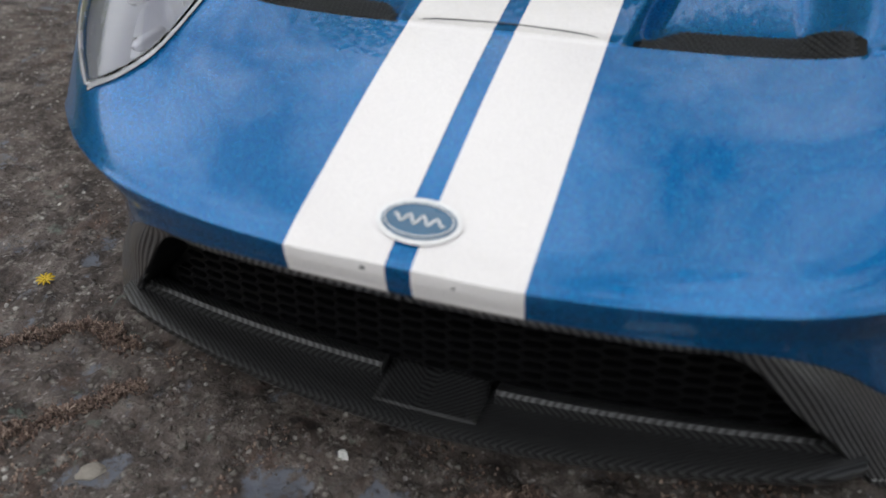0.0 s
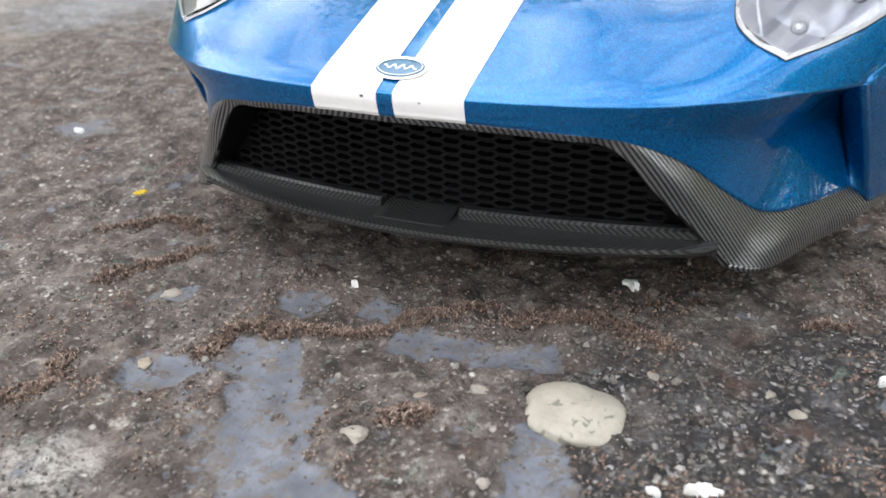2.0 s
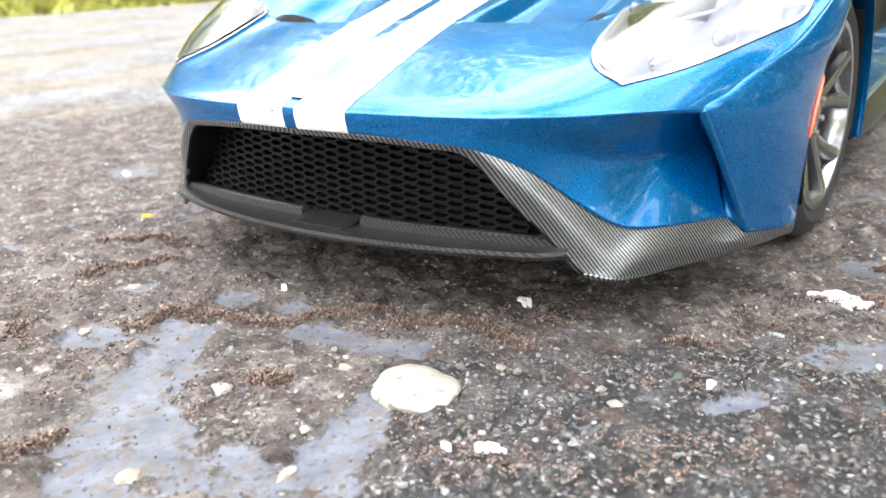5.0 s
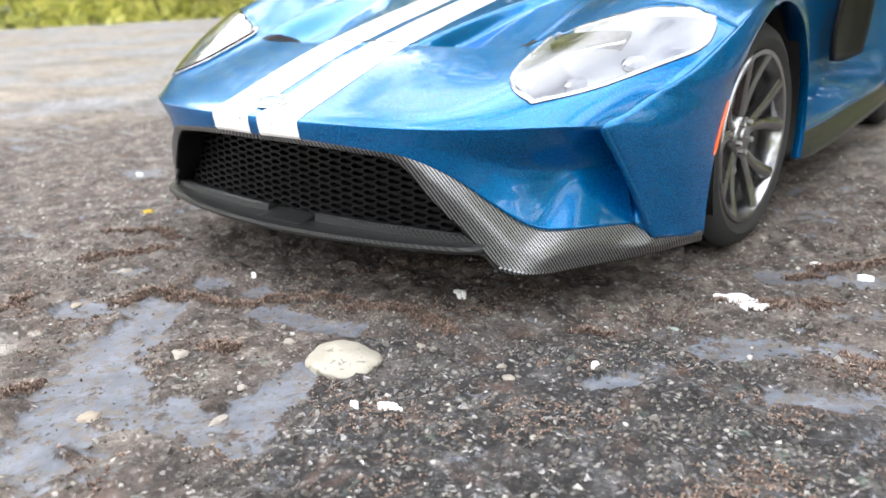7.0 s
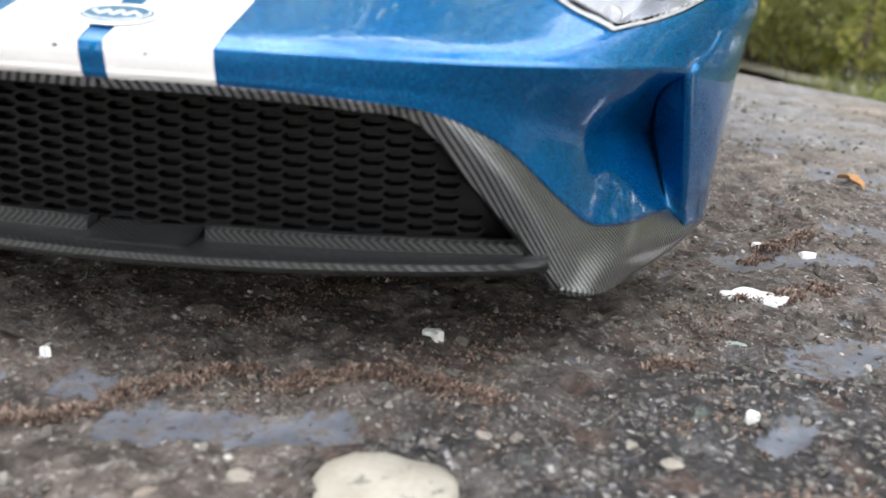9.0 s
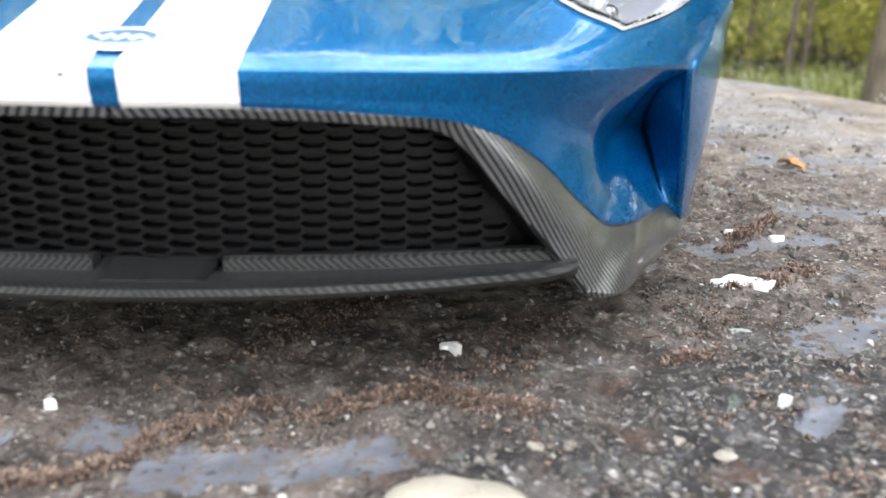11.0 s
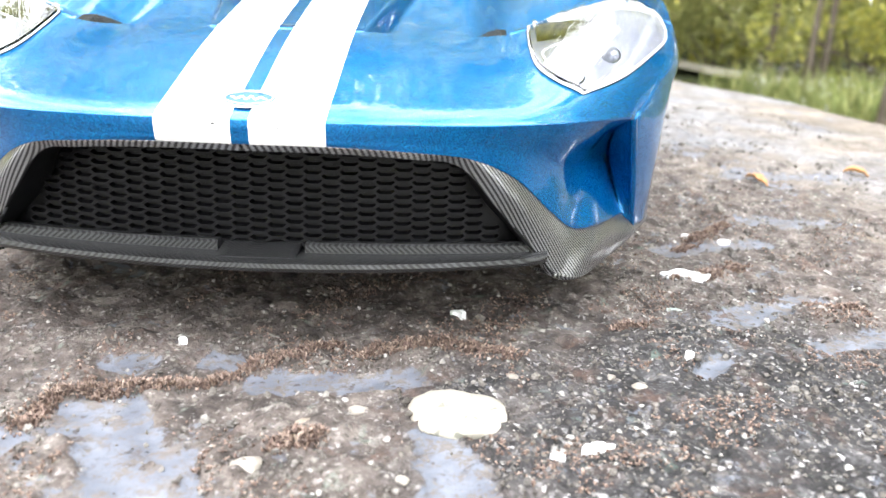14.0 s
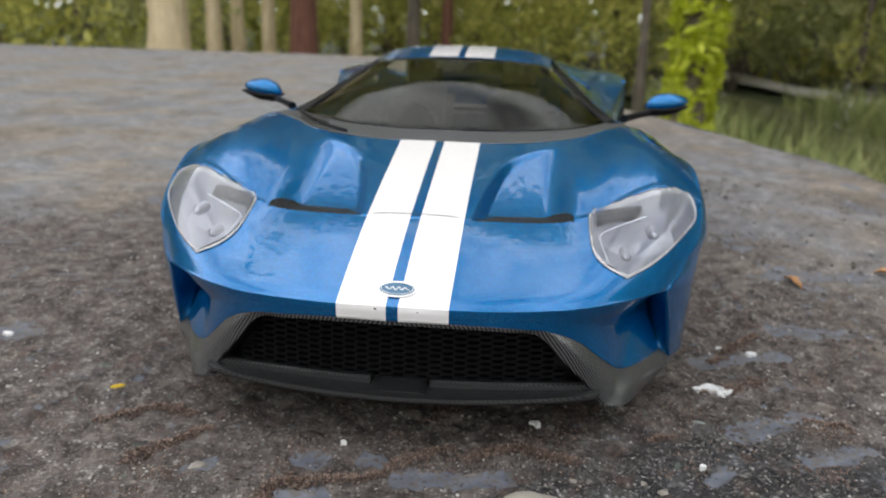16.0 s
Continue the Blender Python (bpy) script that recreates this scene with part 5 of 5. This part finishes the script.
BARK = bark_material("grey_brown_bark", (.055, .042, .032), (.20, .165, .13))
TANBARK = bark_material("pale_tan_bark", (.50, .38, .22), (.80, .66, .44))
REDBARK = bark_material("red_brown_bark", (.09, .035, .025), (.25, .11, .075))
LEAF = leaf_material("green_leaf", [(0, (.20, .22, .08)), (.5, (.42, .44, .18)), (1, (.66, .66, .30))])
SPRING = leaf_material("yellow_green_leaf", [(0, (.26, .28, .06)), (.5, (.48, .48, .12)), (1, (.70, .66, .20))])
IVY = leaf_material("bright_ivy_leaf", [(0, (.36, .42, .02)), (.5, (.60, .66, .05)), (1, (.80, .82, .14))])
DARKLEAF = leaf_material("dark_needles", [(0, (.08, .10, .035)), (.6, (.21, .24, .085)), (1, (.40, .43, .16))])


def leaves(centres, radii, per, size, seed):
    """A mesh of folded leaves in loose clumps."""
    r = np.random.default_rng(seed)
    v, f = [], []
    for c, rad in zip(centres, radii):
        n = int(per * rad ** 2)
        d = r.normal(0, 1, (n, 3))
        d /= np.linalg.norm(d, axis=1)[:, None] + 1e-6
        pos = np.array(c) + d * (rad * r.uniform(.45, 1.05, (n, 1)) ** .7) * np.array([1, 1, .8])
        ax = r.normal(0, 1, (n, 3))
        ax /= np.linalg.norm(ax, axis=1)[:, None]
        up = np.cross(ax, r.normal(0, 1, (n, 3)))
        up /= np.linalg.norm(up, axis=1)[:, None] + 1e-6
        nn = np.cross(ax, up)
        s = size * r.uniform(.6, 1.3, (n, 1))
        a, b = pos + ax * s, pos - ax * s
        m1, m2 = pos + up * s * .45 + nn * s * .15, pos - up * s * .45 + nn * s * .15
        o = len(v)
        v += np.stack([a, m1, b, m2], 1).reshape(-1, 3).tolist()
        for k in range(n):
            q = o + 4 * k
            f += [(q, q + 1, q + 2), (q, q + 2, q + 3)]
    return v, f


def leaf_part(name, centres, radii, per, size, seed, material, parent=None):
    v, f = leaves(centres, radii, per, size, seed)
    mesh = bpy.data.meshes.new(name)
    mesh.from_pydata(v, [], f)
    mesh.materials.append(material)
    ob = new(name, mesh)
    if parent is not None:
        ob.parent = parent
    return ob


def tree(height, radius, spread, bark, leaf, seed, low=.45, per=520, size=.11, label="", ivy=False):
    """A tree at the origin: bent tapered trunk, limbs, a crown of leaf clumps."""
    r = np.random.default_rng(seed)
    root = new("tree")
    tagged(root, label, "tree", "trees of the clearing")
    bend = r.normal(0, .03 * height, 2)
    line = np.array([(bend[0] * (z / height) ** 2, bend[1] * (z / height) ** 2, z) for z in np.linspace(0, height, 14)])
    bm = bmesh.new()
    rad = [radius * (1.35 if k == 0 else 1.1 if k == 1 else 1 - .8 * k / 14) for k in range(14)]
    tube(bm, line, rad, 14)
    for v in bm.verts:
        n = noise.noise(v.co * 4 + Vector((seed, 0, 0)))
        v.co.x += n * radius * .22
        v.co.y += noise.noise(v.co * 4 + Vector((0, seed, 5))) * radius * .22
    part("trunk", bm, bark, root, scale=1.0, smooth=60)
    tips, tip_r = [], []
    for k in range(9):
        z0 = height * (low + (.95 - low) * (k + r.random() * .5) / 9)
        a, reach = r.uniform(0, 6.28), spread * r.uniform(.6, 1.0) * (1.15 - z0 / height * .6)
        base_p = np.array([bend[0] * (z0 / height) ** 2, bend[1] * (z0 / height) ** 2, z0])
        tip = base_p + np.array([math.cos(a) * reach, math.sin(a) * reach, reach * r.uniform(.1, .5)])
        mid = (base_p + tip) / 2 + np.array([0, 0, reach * .12])
        bm = bmesh.new()
        tube(bm, spline([base_p, mid, tip], 7), np.linspace(radius * .34, radius * .06, 7), 7)
        part("limb", bm, bark, root, scale=1.0, smooth=60)
        for f in (.55, .8, 1.0):
            tips.append(base_p + (tip - base_p) * f + r.normal(0, .12 * spread, 3))
            tip_r.append(spread * r.uniform(.20, .36))
    leaf_part("crown", tips, tip_r, per, size, seed, leaf, root)
    if ivy:
        cs = [(radius * 1.35 * math.cos(t), radius * 1.35 * math.sin(t), z) for z in np.linspace(.05, height * .5, 34) for t in r.uniform(0, 6.28, 9)]
        leaf_part("ivy", cs, [radius * .5] * len(cs), 13000, .026, seed + 1, IVY, root)
    return root


def at_bearing(az, d):
    return (.02 + d * math.sin(radians(az)), -.11 + d * math.cos(radians(az)))


kinds = [tree(7.5, .11, 2.2, BARK, LEAF, 11, label="broad green tree with a grey-brown trunk"),
         tree(8.5, .09, 1.9, BARK, DARKLEAF, 12, .5, label="tall dark green tree with a straight trunk"),
         tree(6.0, .10, 1.9, BARK, SPRING, 13, .42, label="yellow-green tree in young leaf")]
first = [(72, 7.5), (38, 7.0), (64, 6.0)]
for ob, (az, d) in zip(kinds, first):
    ob.matrix_basis = pose(*at_bearing(az, d), GROUND_Z, 0, 0, az * 3)
# trees behind the eye are unseen, added to close the clearing
for i, (az, d, kind, sc) in enumerate([(-60, 9.5, 2, .62), (-78, 9, 0, .6), (-104, 8.5, 1, .9), (-125, 8, 0, 1.2), (-150, 9, 1, 1.2), (175, 8.5, 2, 1.2), (150, 9, 0, 1.3), (124, 8, 1, 1.1), (100, 7.5, 0, 1.1), (82, 7.5, 2, 1.0),
                                       (50, 8.5, 1, 1.2), (27, 9.5, 1, 1.2), (14, 11, 0, 1.2), (2, 10, 1, 1.2), (-10, 11.5, 2, 1.2), (-22, 9.5, 0, 1.1), (-36, 11, 1, .7), (20, 12.5, 0, 1.3), (33, 11.5, 1, 1.3), (-4, 14, 0, 1.4), (-16, 14, 1, 1.3), (8, 14.5, 1, 1.4),
                                       (-30, 9.5, 0, 1.6), (-7, 9.2, 1, 1.4), (24, 9.6, 0, 1.55), (6, 11, 2, 1.8)]):
    # side and back trees, mostly unseen, kept low to let sky light in
    sc = min(sc, (.62 if az < -40 or az > 75 else .95) * d / (7.5, 8.5, 6.0)[kind])
    copy_thing(kinds[kind], pose(*at_bearing(az, d), GROUND_Z, 0, 0, i * 67) @ Matrix.Scale(sc, 4))


def trunk_tree(az, d, r, bark, label, height=5.5, ivy=False, lean=0.0, seed=0):
    """A nearer tree of which mostly the trunk shows; its crown is high up."""
    ob = tree(min(height, .85 * d + .4), r, 1.3, bark, LEAF if seed % 2 else SPRING, 40 + seed, .62, 150, .08, label, ivy)
    ob.matrix_basis = pose(*at_bearing(az, d), GROUND_Z, 0, lean, seed * 40)
    return ob


trunk_tree(-25.2, 4.3, .115, TANBARK, "pale tan tree trunk beyond the slab", seed=1)
trunk_tree(-22.2, 5.4, .05, TANBARK, "slender tan tree beyond the slab", seed=2)
trunk_tree(-20.6, 5.8, .045, TANBARK, "slender tan tree beyond the slab", seed=3)
trunk_tree(-18.6, 6.2, .05, TANBARK, "slender tan tree beyond the slab", seed=13)
trunk_tree(-16.2, 4.9, .085, REDBARK, "red-brown rough tree trunk", seed=4)
trunk_tree(-12.6, 6.5, .05, TANBARK, "slender tan tree beyond the slab", seed=5)
trunk_tree(-8.6, 6.0, .05, BARK, "slender grey-brown tree beyond the slab", seed=6)
trunk_tree(-6.2, 6.8, .05, REDBARK, "slender red-brown tree beyond the slab", seed=7)
trunk_tree(7.4, 4.2, .028, BARK, "thin grey tree trunk beyond the slab", seed=8)
trunk_tree(10.8, 3.2, .062, BARK, "tree trunk wrapped in bright yellow-green ivy", ivy=True, seed=9)
trunk_tree(23.4, 6.2, .022, BARK, "thin straight pine trunk", seed=10)
trunk_tree(24.3, 6.6, .024, BARK, "thin straight pine trunk", seed=11)
trunk_tree(28.7, 4.0, .060, BARK, "mossy tree trunk at the edge of the grass", seed=12)
trunk_tree(21.0, 7.5, .03, BARK, "thin straight pine trunk", seed=14)


def bush(az, d, r, mat, seed, label, z=0.0):
    x, y = at_bearing(az, d)
    rg = np.random.default_rng(seed)
    root = new("bush")
    tagged(root, label, "bush")
    root.location = (x, y, GROUND_Z)
    cs = [rg.normal(0, r * .55, 3) * np.array([1, 1, .5]) + np.array([0, 0, r * .75]) for _ in range(14)]
    for c in cs[:5]:
        bm = bmesh.new()
        tube(bm, spline([(0, 0, 0), tuple(c * .5 + np.array([.03, 0, 0])), tuple(c)], 6), np.linspace(.014, .004, 6), 6)
        part("stem", bm, BARK, root, scale=1.0)
    leaf_part("foliage", cs, [r * rg.uniform(.3, .5) for _ in cs], 1300, .035, seed, mat, root)
    return root


for i, (az, d, r, mat) in enumerate([(-35, 5.2, .75, SPRING), (-30.5, 5.6, .7, LEAF), (-44, 5.0, .8, SPRING), (-53, 4.6, .8, SPRING), (-62, 4.2, .75, SPRING), (-70, 4.6, .8, LEAF), (-19, 7.4, .9, SPRING), (-13.5, 7.8, .9, SPRING),
                                     (-7, 7.6, .9, SPRING), (-1, 7.0, .9, SPRING), (3.5, 6.6, .95, SPRING), (13.5, 9.0, .9, LEAF), (17.5, 9.5, 1.0, LEAF), (21.5, 8.6, .8, LEAF), (26, 8.2, .9, LEAF), (31, 7.2, .9, SPRING), (36, 6.5, .8, LEAF), (44, 5.5, .8, SPRING)]):
    bush(az, d, r, mat, 100 + i, {SPRING: "bright yellow-green bush in young leaf", LEAF: "green leafy bush beyond the slab"}[mat])

# far woods all round; those behind the eye are unseen and added
rw = np.random.default_rng(5)
cs, rs = [], []
for k in range(230):
    a, d = rw.uniform(0, 360), rw.uniform(13, 19)
    cs.append((*at_bearing(a, d), GROUND_Z + rw.uniform(0, 1) ** 1.3 * 6.5))
    rs.append(rw.uniform(.8, 1.6))
near, near_r, pale, pale_r = [], [], [], []
for k in range(560):
    a, d = rw.uniform(-85, 85), rw.uniform(9.5, 13)
    top = d * ((1.05 if a > -15 else .92 if a > -40 else .5) + .06 * math.sin(a * .11) + .05 * math.sin(a * .31 + 1))
    spot = (*at_bearing(a, d), GROUND_Z + rw.uniform(.05, 1) * top)
    (pale if k % 3 else near).append(spot)
    (pale_r if k % 3 else near_r).append(rw.uniform(.9, 1.5))
woods = leaf_part("far_woods", cs + near, rs + near_r, 95, .17, 9, LEAF)
tagged(leaf_part("spring_woods", pale, pale_r, 95, .16, 10, SPRING), "yellow-green young foliage among the woods", "woods", kind="stuff")
tagged(woods, "dense green woodland, carried on unseen behind the eye", "woods", kind="stuff")

# a still stream between the slab and the far bank
def stream_bank(y):
    return 2.35 - .075 * y


bm = bmesh.new()
add_grid(bm, np.array([[(stream_bank(y) - w + .06 * math.sin(y * 2.3 + w), y, GROUND_Z + .075 + .002 * math.sin(y)) for y in np.linspace(-3, 9, 60)] for w in (1.0, .7, .35, 0.0)]))
k = Nodes("olive_water")
k.colour(k.ramp(k.noise(1.5, 5), [(.35, (.10, .105, .055)), (.65, (.17, .165, .10))]))
k.put(Roughness=.16, Specular_IOR_Level=.5)
k.bump(k.noise(14, 3), .12, .02)
tagged(part("water", bm, k.m, None, scale=1.0), "still olive-green stream below the slab", "water", kind="structure")

# tall grass and white flowers beyond the slab's edge
GRASS = island_material("long_grass", [(0, (.09, .125, .035)), (.5, (.20, .25, .07)), (1, (.42, .42, .17))], .8, 300)
gv, gf = [], []
for _ in range(26000):
    az, d = rw.uniform(8, 62), rw.uniform(1.6, 6.5) ** 1.0
    if az < 18 and d < 3.0 and rw.random() < .8:
        continue
    x, y = at_bearing(az, d)
    if (x < .26 and y < 1.4) or stream_bank(y) - .95 < x < stream_bank(y):
        continue
    h, a, w = rw.uniform(.12, .36), rw.uniform(0, 6.28), rw.uniform(.004, .009)
    dx, dy = math.cos(a), math.sin(a)
    o = len(gv)
    z = GROUND_Z - .02
    gv += [(x - dy * w, y + dx * w, z), (x + dy * w, y - dx * w, z), (x + dx * h * .15 + dy * w * .7, y + dy * h * .15 - dx * w * .7, z + h * .6), (x + dx * h * .15 - dy * w * .7, y + dy * h * .15 + dx * w * .7, z + h * .6), (x + dx * h * .45, y + dy * h * .45, z + h)]
    gf += [(o, o + 1, o + 2, o + 3), (o + 3, o + 2, o + 4)]
mesh = bpy.data.meshes.new("tall_grass")
mesh.from_pydata(gv, [], gf)
mesh.materials.append(GRASS)
tagged(new("tall_grass", mesh), "long green grass beyond the slab", "grass", kind="stuff")
fl = [(*at_bearing(rw.uniform(20, 32), rw.uniform(3.6, 5.5)), GROUND_Z + rw.uniform(.22, .38)) for _ in range(60)]
ob = leaf_part("white_flowers", fl, [.03] * len(fl), 6000, .006, 3, DECAL)
tagged(ob, "small white flowers above the long grass", "flowers", kind="stuff")
